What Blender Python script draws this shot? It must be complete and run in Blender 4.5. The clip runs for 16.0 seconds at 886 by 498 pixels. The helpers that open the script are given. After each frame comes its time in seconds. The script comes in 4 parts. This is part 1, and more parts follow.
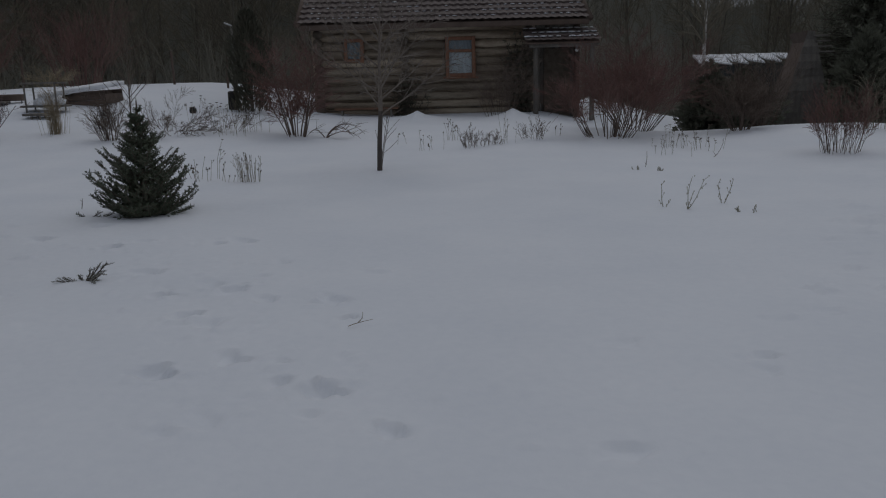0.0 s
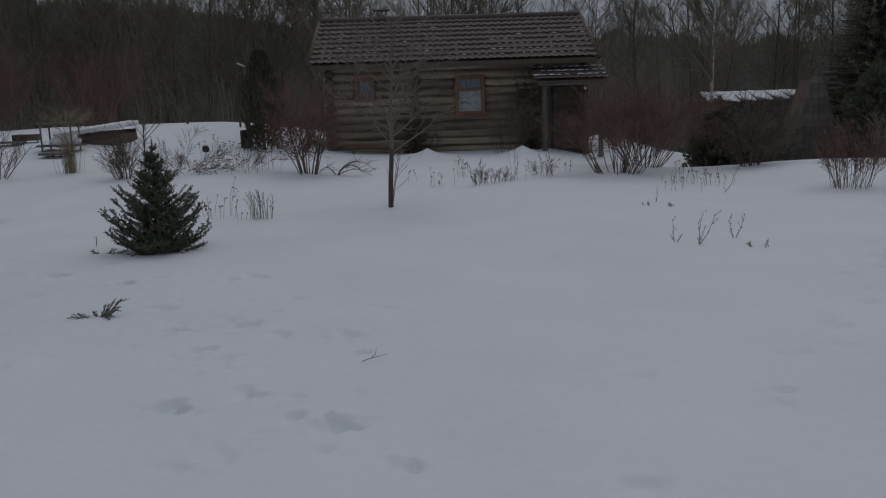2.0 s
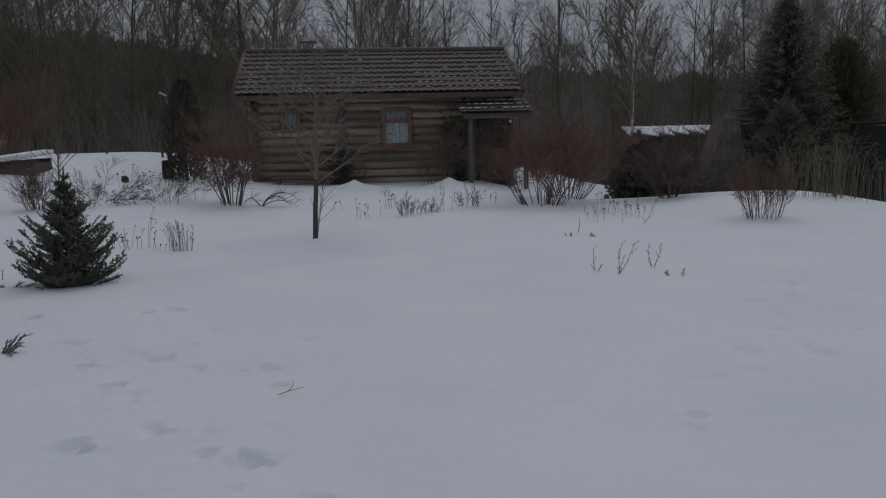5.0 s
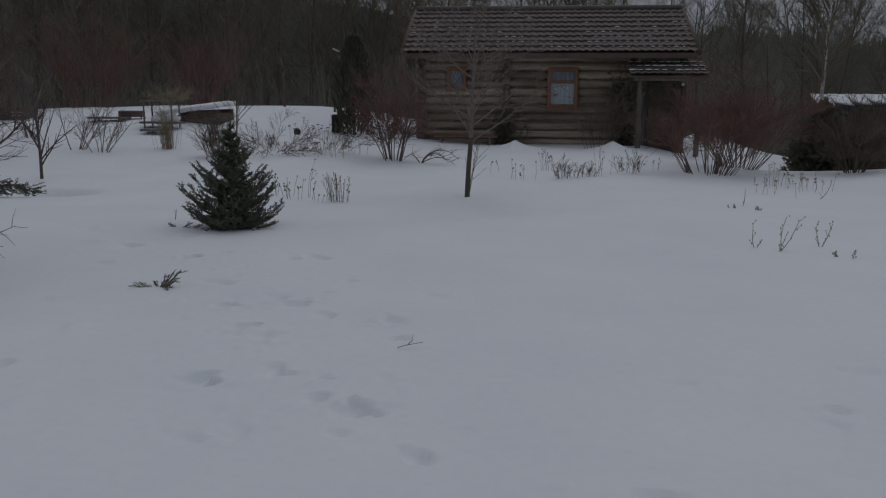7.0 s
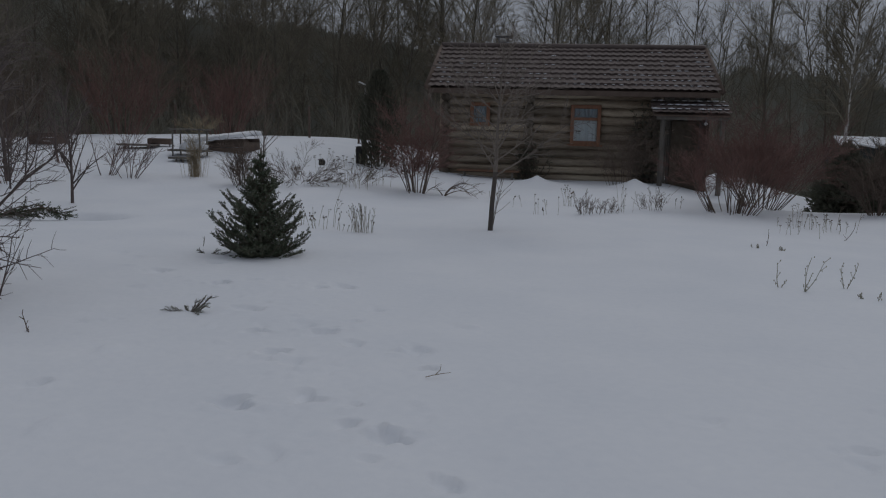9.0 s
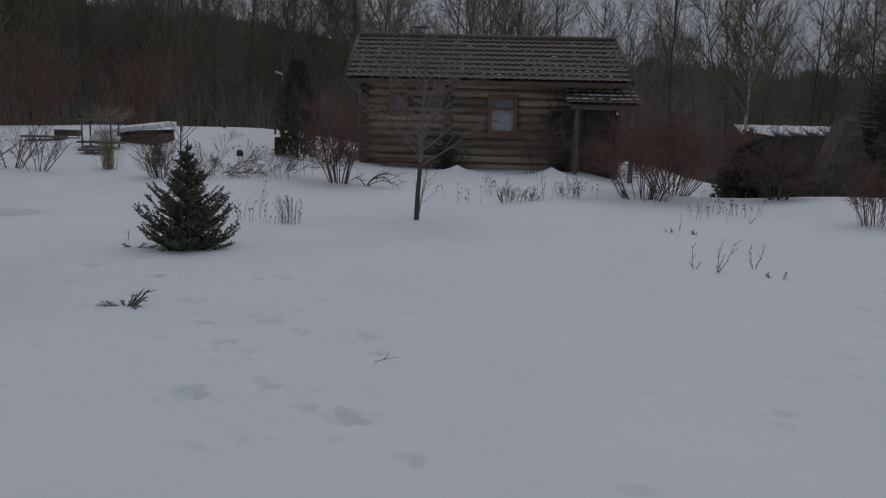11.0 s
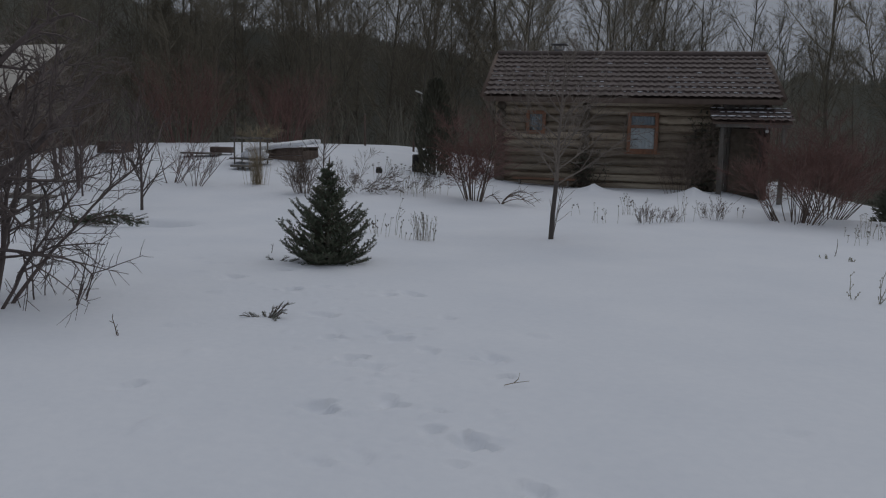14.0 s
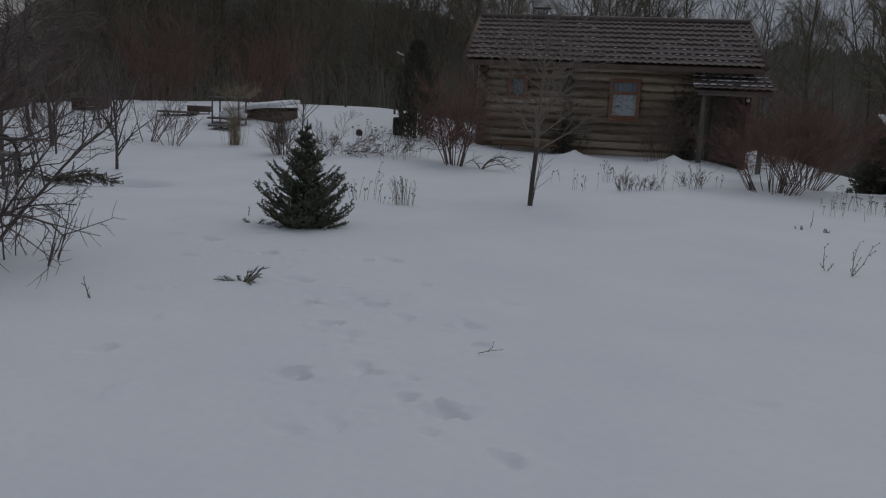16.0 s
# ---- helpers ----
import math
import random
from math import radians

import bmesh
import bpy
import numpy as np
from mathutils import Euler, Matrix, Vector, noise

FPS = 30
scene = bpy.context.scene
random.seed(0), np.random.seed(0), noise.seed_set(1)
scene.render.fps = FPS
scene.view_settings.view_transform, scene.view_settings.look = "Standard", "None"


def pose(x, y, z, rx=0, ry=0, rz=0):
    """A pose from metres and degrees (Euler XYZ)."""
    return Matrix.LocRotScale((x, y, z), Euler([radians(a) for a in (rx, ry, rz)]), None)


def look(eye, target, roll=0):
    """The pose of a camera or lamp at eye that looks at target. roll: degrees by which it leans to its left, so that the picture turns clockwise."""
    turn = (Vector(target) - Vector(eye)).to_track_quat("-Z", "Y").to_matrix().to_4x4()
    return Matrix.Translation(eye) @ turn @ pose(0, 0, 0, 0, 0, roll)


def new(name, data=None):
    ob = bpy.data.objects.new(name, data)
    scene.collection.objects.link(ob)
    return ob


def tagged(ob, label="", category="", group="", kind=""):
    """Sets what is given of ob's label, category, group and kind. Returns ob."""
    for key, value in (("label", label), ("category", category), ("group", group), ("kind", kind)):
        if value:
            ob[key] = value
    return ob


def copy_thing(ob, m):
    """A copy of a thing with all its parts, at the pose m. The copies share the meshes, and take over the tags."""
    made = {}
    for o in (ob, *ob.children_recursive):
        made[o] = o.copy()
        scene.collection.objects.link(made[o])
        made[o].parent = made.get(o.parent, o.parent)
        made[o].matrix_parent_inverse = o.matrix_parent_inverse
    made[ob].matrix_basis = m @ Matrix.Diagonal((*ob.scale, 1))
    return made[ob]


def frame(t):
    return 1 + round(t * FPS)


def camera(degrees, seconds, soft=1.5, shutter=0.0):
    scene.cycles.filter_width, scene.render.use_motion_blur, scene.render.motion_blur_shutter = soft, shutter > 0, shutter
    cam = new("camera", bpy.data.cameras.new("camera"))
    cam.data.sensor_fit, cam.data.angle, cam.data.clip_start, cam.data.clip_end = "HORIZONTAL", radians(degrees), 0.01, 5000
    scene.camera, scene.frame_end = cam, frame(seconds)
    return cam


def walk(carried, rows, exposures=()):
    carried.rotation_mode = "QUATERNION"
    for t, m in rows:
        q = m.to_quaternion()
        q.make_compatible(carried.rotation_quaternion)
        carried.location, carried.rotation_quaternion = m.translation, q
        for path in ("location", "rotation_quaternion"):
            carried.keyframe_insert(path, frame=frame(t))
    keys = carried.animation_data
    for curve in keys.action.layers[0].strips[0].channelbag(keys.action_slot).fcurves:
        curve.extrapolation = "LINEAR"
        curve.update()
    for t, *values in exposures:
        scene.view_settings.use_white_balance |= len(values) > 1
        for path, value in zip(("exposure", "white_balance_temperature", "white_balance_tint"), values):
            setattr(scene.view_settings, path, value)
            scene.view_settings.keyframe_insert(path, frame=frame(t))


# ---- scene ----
cam = camera(57.7, 16.0, soft=1.15)
PATH = [
    (0, (1.03, 0.446, 1.246), (0.832, 2.388, 0.812), -1.5),
    (0.5, (1.072, 0.47, 1.237), (0.74, 2.418, 0.929), -1.9),
    (1, (1.067, 0.477, 1.231), (0.626, 2.407, 0.951), -2.2),
    (1.5, (1.039, 0.465, 1.236), (0.656, 2.401, 0.912), -2.1),
    (2, (1.013, 0.428, 1.239), (0.792, 2.386, 0.896), -1.8),
    (2.5, (0.993, 0.419, 1.236), (0.934, 2.391, 0.912), -1.5),
    (3, (0.996, 0.416, 1.242), (1.022, 2.394, 0.952), -1.8),
    (3.2, (1.007, 0.414, 1.248), (1.057, 2.393, 0.968), -2.0),
    (5.3, (1.092, 0.481, 1.218), (0.99, 2.46, 0.949), -0.9),
    (5.5, (1.125, 0.507, 1.217), (0.93, 2.477, 0.934), -0.9),
    (6, (1.18, 0.553, 1.215), (0.839, 2.498, 0.896), -0.7),
    (6.5, (1.217, 0.565, 1.21), (0.788, 2.485, 0.849), -0.2),
    (7, (1.236, 0.561, 1.199), (0.789, 2.477, 0.84), 0.3),
    (7.5, (1.264, 0.556, 1.195), (0.814, 2.477, 0.867), 0.6),
    (8, (1.269, 0.551, 1.197), (0.792, 2.469, 0.893), 1.1),
    (8.5, (1.264, 0.541, 1.197), (0.737, 2.449, 0.909), 1.4),
    (9, (1.193, 0.478, 1.204), (0.699, 2.396, 0.925), 1.5),
    (9.5, (1.094, 0.373, 1.21), (0.635, 2.296, 0.906), 1.4),
    (10, (1.056, 0.31, 1.212), (0.724, 2.256, 0.895), 1.4),
    (10.2, (1.06, 0.297, 1.21), (0.781, 2.253, 0.903), 1.3),
    (12.3, (1.125, 0.354, 1.234), (0.712, 2.29, 0.948), 1.2),
    (12.5, (1.134, 0.379, 1.235), (0.667, 2.304, 0.961), 1.5),
    (13, (1.135, 0.404, 1.235), (0.529, 2.294, 0.989), 1.7),
    (13.5, (1.1, 0.395, 1.229), (0.453, 2.271, 0.981), 1.8),
    (14, (1.065, 0.364, 1.226), (0.454, 2.25, 0.961), 1.4),
    (14.5, (1.021, 0.305, 1.22), (0.462, 2.202, 0.924), 1.4),
    (15, (1.009, 0.297, 1.223), (0.525, 2.211, 0.901), 1.3),
    (15.5, (1.037, 0.362, 1.224), (0.605, 2.285, 0.882), 1.6),
    (16, (1.076, 0.398, 1.243), (0.519, 2.286, 0.89), 2.5),
]
walk(cam, [(t, look(eye, target, roll)) for t, eye, target, roll in PATH],
     [(0, -0.33), (0.5, -0.2), (1, -0.06), (1.5, -0.1), (2, -0.2), (3, -0.13), (5.5, -0.07), (7, -0.23), (8, -0.18), (9, -0.12), (10, -0.12), (12.5, -0.1), (13.5, -0.01), (14, 0.0), (15, -0.1), (16, -0.2)])
SKY = 0.0445
CABIN_YAW = 7.0

# ---- world, light ----
world = bpy.data.worlds.new("overcast_sky")
scene.world = world
world.use_nodes = True
wn, wl = world.node_tree.nodes, world.node_tree.links
sky = wn.new("ShaderNodeTexSky")
sky.sky_type, sky.sun_disc, sky.sun_elevation, sky.sun_rotation = "NISHITA", False, radians(60), radians(-22)
sky.dust_density, sky.air_density = 4.0, 1.5
grey = wn.new("ShaderNodeHueSaturation")
grey.inputs["Saturation"].default_value = 0.25
wl.new(sky.outputs[0], grey.inputs["Color"])
# an even cloud cover over the clear sky: brighter overhead than at the horizon
coord = wn.new("ShaderNodeTexCoord")
split = wn.new("ShaderNodeSeparateXYZ")
wl.new(coord.outputs["Generated"], split.inputs[0])
ramp = wn.new("ShaderNodeMapRange")
ramp.inputs["To Min"].default_value, ramp.inputs["To Max"].default_value = 5.0, 6.2
wl.new(split.outputs["Z"], ramp.inputs["Value"])
cloud = wn.new("ShaderNodeMix")
cloud.data_type, cloud.blend_type = "RGBA", "MULTIPLY"
cloud.inputs["Factor"].default_value = 1.0
cloud.inputs["A"].default_value = (0.875, 0.96, 1.13, 1)
wl.new(ramp.outputs[0], cloud.inputs["B"])
cover = wn.new("ShaderNodeMix")
cover.data_type = "RGBA"
cover.inputs["Factor"].default_value = 0.9
wl.new(grey.outputs[0], cover.inputs["A"])
wl.new(cloud.outputs["Result"], cover.inputs["B"])
back = wn["Background"]
back.inputs["Strength"].default_value = SKY
wl.new(cover.outputs["Result"], back.inputs["Color"])
sun = new("sun", bpy.data.lights.new("sun", "SUN"))
sun.data.energy, sun.data.angle, sun.data.color = 0.48, radians(70), (1.0, 0.98, 0.96)
sun.matrix_world = pose(0, 0, 30, -30, 0, -22)


# ---- materials ----
def material(name, dark, light, scale=6.0, rough=0.8, bump=0.3, fine=60.0, metallic=0.0, stretch=(1, 1, 1), per_object=0.0, depth=0.01, coords="Object"):
    """Two scales of noise between two colours, with relief from the same noise."""
    m = bpy.data.materials.new(name)
    m.use_nodes = True
    n, k = m.node_tree.nodes, m.node_tree.links
    p = n["Principled BSDF"]
    tc, mp = n.new("ShaderNodeTexCoord"), n.new("ShaderNodeMapping")
    mp.inputs["Scale"].default_value = stretch
    k.new(tc.outputs[coords], mp.inputs[0])
    big, small = n.new("ShaderNodeTexNoise"), n.new("ShaderNodeTexNoise")
    for tex, s, det in ((big, scale, 4), (small, fine, 3)):
        tex.inputs["Scale"].default_value, tex.inputs["Detail"].default_value = s, det
        k.new(mp.outputs[0], tex.inputs["Vector"])
    mixv = n.new("ShaderNodeMath")
    mixv.operation = "MULTIPLY_ADD"
    mixv.inputs[1].default_value = 0.45
    k.new(small.outputs["Fac"], mixv.inputs[0])
    k.new(big.outputs["Fac"], mixv.inputs[2])
    rng = n.new("ShaderNodeMapRange")
    rng.inputs["From Min"].default_value, rng.inputs["From Max"].default_value = 0.45, 1.0
    k.new(mixv.outputs[0], rng.inputs["Value"])
    col = n.new("ShaderNodeMix")
    col.data_type = "RGBA"
    col.inputs["A"].default_value, col.inputs["B"].default_value = (*dark, 1), (*light, 1)
    k.new(rng.outputs[0], col.inputs["Factor"])
    out = col.outputs["Result"]
    if per_object:
        info, hsv, vr = n.new("ShaderNodeObjectInfo"), n.new("ShaderNodeHueSaturation"), n.new("ShaderNodeMapRange")
        vr.inputs["To Min"].default_value, vr.inputs["To Max"].default_value = 1 - per_object, 1 + per_object
        k.new(info.outputs["Random"], vr.inputs["Value"])
        k.new(vr.outputs[0], hsv.inputs["Value"])
        k.new(out, hsv.inputs["Color"])
        out = hsv.outputs[0]
    k.new(out, p.inputs["Base Color"])
    p.inputs["Roughness"].default_value, p.inputs["Metallic"].default_value = rough, metallic
    if bump:
        b = n.new("ShaderNodeBump")
        b.inputs["Strength"].default_value, b.inputs["Distance"].default_value = bump, depth
        k.new(mixv.outputs[0], b.inputs["Height"])
        k.new(b.outputs[0], p.inputs["Normal"])
    return m


SNOW = material("snow", (0.768, 0.798, 0.852), (0.848, 0.868, 0.908), 0.9, 0.75, 0.35, 17, depth=0.02)
SNOW_CAP = material("settled_snow", (0.74, 0.76, 0.80), (0.88, 0.89, 0.91), 5, 0.75, 0.5, 60)
LOG = material("weathered_log", (0.13, 0.09, 0.06), (0.44, 0.375, 0.285), 2.6, 0.85, 0.8, 30, stretch=(0.3, 3, 3), per_object=0.4, depth=0.02)
LOG_END = material("dark_log_end", (0.085, 0.068, 0.051), (0.18, 0.148, 0.113), 8, 0.9, 0.5, 50, per_object=0.2)
CASING = material("oiled_orange_wood", (0.17, 0.076, 0.041), (0.30, 0.14, 0.075), 5, 0.6, 0.3, 40, stretch=(4, 4, 0.6))
REDPLANK = material("reddish_plank", (0.13, 0.07, 0.045), (0.24, 0.13, 0.08), 6, 0.75, 0.4, 40, stretch=(0.5, 4, 4))
GREYWOOD = material("grey_wood", (0.10, 0.092, 0.080), (0.23, 0.21, 0.185), 5, 0.9, 0.5, 45, stretch=(3, 3, 0.5), per_object=0.2)
DARKWOOD = material("dark_brown_board", (0.075, 0.053, 0.042), (0.155, 0.112, 0.088), 4, 0.85, 0.5, 40, per_object=0.2)
TARBOARD = material("dark_painted_board", (0.036, 0.039, 0.038), (0.064, 0.068, 0.066), 4, 0.8, 0.3, 40, per_object=0.2)
TILE = material("brown_metal_tile", (0.092, 0.070, 0.063), (0.15, 0.118, 0.108), 3, 0.75, 0.15, 70)
METAL = material("dull_steel", (0.12, 0.12, 0.13), (0.26, 0.26, 0.27), 9, 0.5, 0.2, 60, metallic=0.6)
BARK = material("grey_brown_bark", (0.072, 0.064, 0.05), (0.15, 0.135, 0.105), 4, 0.95, 0.6, 30, stretch=(3, 3, 0.7), per_object=0.3)
TREE_TWIG = material("tree_twigs", (0.115, 0.10, 0.073), (0.225, 0.197, 0.145), 2, 0.95, 0, 12, per_object=0.3)
# undergrowth twigs, lighter than the tree twigs: haze over the woods painted in
TWIG = material("haze_paled_twigs", (0.175, 0.165, 0.13), (0.285, 0.268, 0.212), 2, 0.95, 0, 12, per_object=0.25)
BIRCH = material("birch_bark", (0.22, 0.2, 0.18), (0.85, 0.83, 0.80), 5, 0.8, 0.2, 11, stretch=(1, 1, 3))
RED = material("reddish_twigs", (0.115, 0.063, 0.053), (0.245, 0.135, 0.112), 3, 0.8, 0, 20)
BROWN = material("brown_twigs", (0.085, 0.063, 0.050), (0.19, 0.143, 0.113), 3, 0.85, 0, 20, per_object=0.2)
PLUM = material("purple_brown_bark", (0.062, 0.048, 0.043), (0.15, 0.115, 0.105), 4, 0.7, 0.3, 30)
DARKBARK = material("wet_dark_bark", (0.045, 0.037, 0.031), (0.105, 0.086, 0.072), 5, 0.6, 0.4, 50)
SAPBARK = material("sapling_bark", (0.11, 0.09, 0.075), (0.25, 0.21, 0.175), 3, 0.8, 0.4, 40)
STRAW = material("dry_straw", (0.2, 0.16, 0.10), (0.46, 0.38, 0.26), 4, 0.8, 0, 30)
DRYSTEM = material("dry_grey_stem", (0.15, 0.13, 0.09), (0.36, 0.32, 0.235), 5, 0.85, 0, 30)
SEED = material("dark_seed_head", (0.06, 0.045, 0.036), (0.14, 0.105, 0.08), 9, 0.95, 0.4, 60)
NEEDLE = material("fir_needles", (0.05, 0.065, 0.04), (0.125, 0.15, 0.092), 9, 0.5, 0, 40)
NEEDLE_GREY = material("bluish_needles", (0.16, 0.17, 0.14), (0.40, 0.40, 0.35), 9, 0.6, 0, 40)
SPRUCE = material("spruce_needles", (0.098, 0.105, 0.078), (0.185, 0.19, 0.138), 2, 0.85, 0, 12)
THUJA = material("thuja_scales", (0.045, 0.048, 0.032), (0.12, 0.112, 0.077), 3, 0.7, 0, 20)
# pale colour of the backdrop sheet has the distance haze painted in
MASS = material("haze_paled_forest", (0.255, 0.253, 0.21), (0.36, 0.355, 0.30), 0.3, 1.0, 0, 2.2, stretch=(1, 1, 0.4))
BUSH = material("pinkish_brown_twigs", (0.10, 0.068, 0.062), (0.21, 0.145, 0.13), 3, 0.85, 0, 20, per_object=0.2)
BRONZE = material("bronzed_thuja_scales", (0.105, 0.092, 0.055), (0.20, 0.172, 0.105), 2, 0.8, 0, 12)
PALE_ROOF = material("thin_grey_roof_snow", (0.40, 0.375, 0.33), (0.62, 0.585, 0.52), 1.2, 0.85, 0.4, 14, depth=0.03)
BUD = material("grey_green_buds", (0.26, 0.25, 0.19), (0.46, 0.44, 0.36), 20, 0.8, 0, 60)
CURTAIN = material("white_curtain", (0.62, 0.64, 0.60), (0.82, 0.83, 0.78), 5, 0.9, 0.2, 30, stretch=(3, 1, 0.6))
# curtain colour with the pane's bluish sky reflection painted in
CURTAIN_DIM = material("sky_tinted_curtain", (0.22, 0.265, 0.28), (0.36, 0.41, 0.425), 5, 0.9, 0.2, 30, stretch=(3, 1, 0.6))
CHINK = material("moss_caulking", (0.10, 0.075, 0.05), (0.22, 0.175, 0.125), 4, 0.95, 0.4, 40)
WHITE = material("white_enamel", (0.42, 0.42, 0.41), (0.55, 0.55, 0.54), 5, 0.4, 0, 30)
SOIL = material("dark_cloth", (0.02, 0.02, 0.02), (0.05, 0.045, 0.04), 6, 0.95, 0.3, 30)
GLASS = bpy.data.materials.new("window_glass")
GLASS.use_nodes = True
gp = GLASS.node_tree.nodes["Principled BSDF"]
gp.inputs["Base Color"].default_value, gp.inputs["Roughness"].default_value = (0.9, 0.95, 1, 1), 0.03
gp.inputs["Transmission Weight"].default_value, gp.inputs["IOR"].default_value = 1.0, 1.45


# ---- building blocks ----
def thing(name, label, category, group="", kind="", at=None):
    ob = new(name)
    ob.empty_display_size = 0.2
    if at is not None:
        ob.matrix_world = at
    return tagged(ob, label, category, group, kind)


def under(ob, parent):
    ob.parent = parent
    return ob


def part(name, bm, mat, parent, label=""):
    me = bpy.data.meshes.new(name)
    bm.to_mesh(me)
    bm.free()
    me.materials.append(mat)
    return tagged(under(new(name, me), parent), label)


class Bag:
    """Collects vertices and faces of one mesh."""

    def __init__(self):
        self.v, self.f = [], []

    def tube(self, pts, radii, n=3, cap=False):
        base, last = len(self.v), len(pts) - 1
        for i, p in enumerate(pts):
            d = (pts[min(i + 1, last)] - pts[max(i - 1, 0)]).normalized()
            u = d.orthogonal().normalized() if abs(d.z) > 0.9 else d.cross(Vector((0, 0, 1))).normalized()
            w = d.cross(u)
            for j in range(n):
                a = math.tau * j / n
                self.v.append(p + (u * math.cos(a) + w * math.sin(a)) * radii[i])
            if i:
                for j in range(n):
                    a, b = base + (i - 1) * n + j, base + (i - 1) * n + (j + 1) % n
                    self.f.append((a, b, b + n, a + n))
        if cap:
            self.f.append(tuple(range(base, base + n))[::-1])
            self.f.append(tuple(range(base + last * n, base + last * n + n)))

    def blade(self, p, d, side, length, width):
        """A narrow lens-shaped leaf or needle, folded along its middle."""
        i, up = len(self.v), side.cross(d).normalized() * width * 0.3
        self.v += [p, p + d * length * 0.5 + side * width - up, p + d * length, p + d * length * 0.5 - side * width - up, p + d * length * 0.45 + up]
        self.f += [(i, i + 1, i + 4), (i + 1, i + 2, i + 4), (i + 2, i + 3, i + 4), (i + 3, i, i + 4)]

    def lump(self, c, rx, ry, rz, n=6, rings=3, rough=0.0, rng=random):
        i = len(self.v)
        self.v.append(c + Vector((0, 0, rz)))
        for k in range(1, rings + 1):
            a = math.pi * k / (rings + 1)
            for j in range(n):
                b, q = math.tau * j / n, 1 + rng.uniform(-rough, rough)
                self.v.append(c + Vector((rx * q * math.sin(a) * math.cos(b), ry * q * math.sin(a) * math.sin(b), rz * q * math.cos(a))))
        self.v.append(c - Vector((0, 0, rz)))
        for j in range(n):
            self.f.append((i, i + 1 + j, i + 1 + (j + 1) % n))
            for k in range(rings - 1):
                a, b = i + 1 + k * n + j, i + 1 + k * n + (j + 1) % n
                self.f.append((a, a + n, b + n, b))
            e = i + 1 + (rings - 1) * n
            self.f.append((len(self.v) - 1, e + (j + 1) % n, e + j))

    def mesh(self, name, mat, smooth_faces=True):
        me = bpy.data.meshes.new(name)
        me.from_pydata([tuple(p) for p in self.v], [], self.f)
        me.materials.append(mat)
        if smooth_faces:
            me.polygons.foreach_set("use_smooth", [True] * len(me.polygons))
        me.update()
        return me

    def part(self, name, mat, parent, label="", smooth_faces=True, kind=""):
        return tagged(under(new(name, self.mesh(name, mat, smooth_faces)), parent), label, kind=kind)


def box(x0, x1, y0, y1, z0, z1, bevel=0.008):
    bm = bmesh.new()
    bmesh.ops.create_cube(bm, size=1, matrix=Matrix.Translation(((x0 + x1) / 2, (y0 + y1) / 2, (z0 + z1) / 2)) @ Matrix.Diagonal((x1 - x0, y1 - y0, z1 - z0, 1)))
    if bevel:
        bmesh.ops.bevel(bm, geom=bm.edges[:], offset=min(bevel, (x1 - x0) / 4, (y1 - y0) / 4, (z1 - z0) / 4), segments=1, affect="EDGES")
    return bm


def turned(d, rng, angle):
    """The direction d, bent away by about that angle to a random side."""
    side = d.orthogonal().normalized()
    side.rotate(Matrix.Rotation(rng.uniform(0, math.tau), 3, d))
    return (d * math.cos(angle) + side * math.sin(angle)).normalized()


def grow(bags, p, d, length, radius, level, levels, rng):
    """One branch and all that grows on it. levels: (sides, steps, children, start, length ratio, angle, wobble, lift, end taper, girth of its children)."""
    sides, steps, kids, start, ratio, angle, wobble, lift, taper = levels[level][:9]
    girth = levels[level][9] if len(levels[level]) > 9 else 0.55
    pts, radii, d = [p.copy()], [radius], d.copy()
    for s in range(steps):
        d = (d + Vector((rng.gauss(0, wobble), rng.gauss(0, wobble), rng.gauss(0, wobble) + lift))).normalized()
        pts.append(pts[-1] + d * length / steps)
        radii.append(radius * (1 - (1 - taper) * (s + 1) / steps))
    bags[min(level, len(bags) - 1)].tube(pts, radii, sides)
    if level + 1 < len(levels):
        for c in range(max(1, round(kids * rng.uniform(0.75, 1.25)))):
            k = start + (1 - start) * (c + rng.random()) / max(1, kids)
            k = min(k, 0.98)
            i = min(int(k * steps), steps - 1)
            q = pts[i].lerp(pts[i + 1], k * steps - i)
            away = (pts[i + 1] - pts[i]).normalized()
            grow(bags, q, turned(away, rng, radians(angle) * rng.uniform(0.7, 1.25)), length * ratio * rng.uniform(0.6, 1.15) * (1.15 - 0.55 * k), max(radius * girth * (1.1 - 0.5 * k), levels[level + 1][8] * 0.004), level + 1, levels, rng)


def smooth(a, b, v):
    k = min(1.0, max(0.0, (v - a) / (b - a)))
    return k * k * (3 - 2 * k)


def bell(x, y, cx, cy, sx, sy):
    return math.exp(-((x - cx) / sx) ** 2 - ((y - cy) / sy) ** 2)


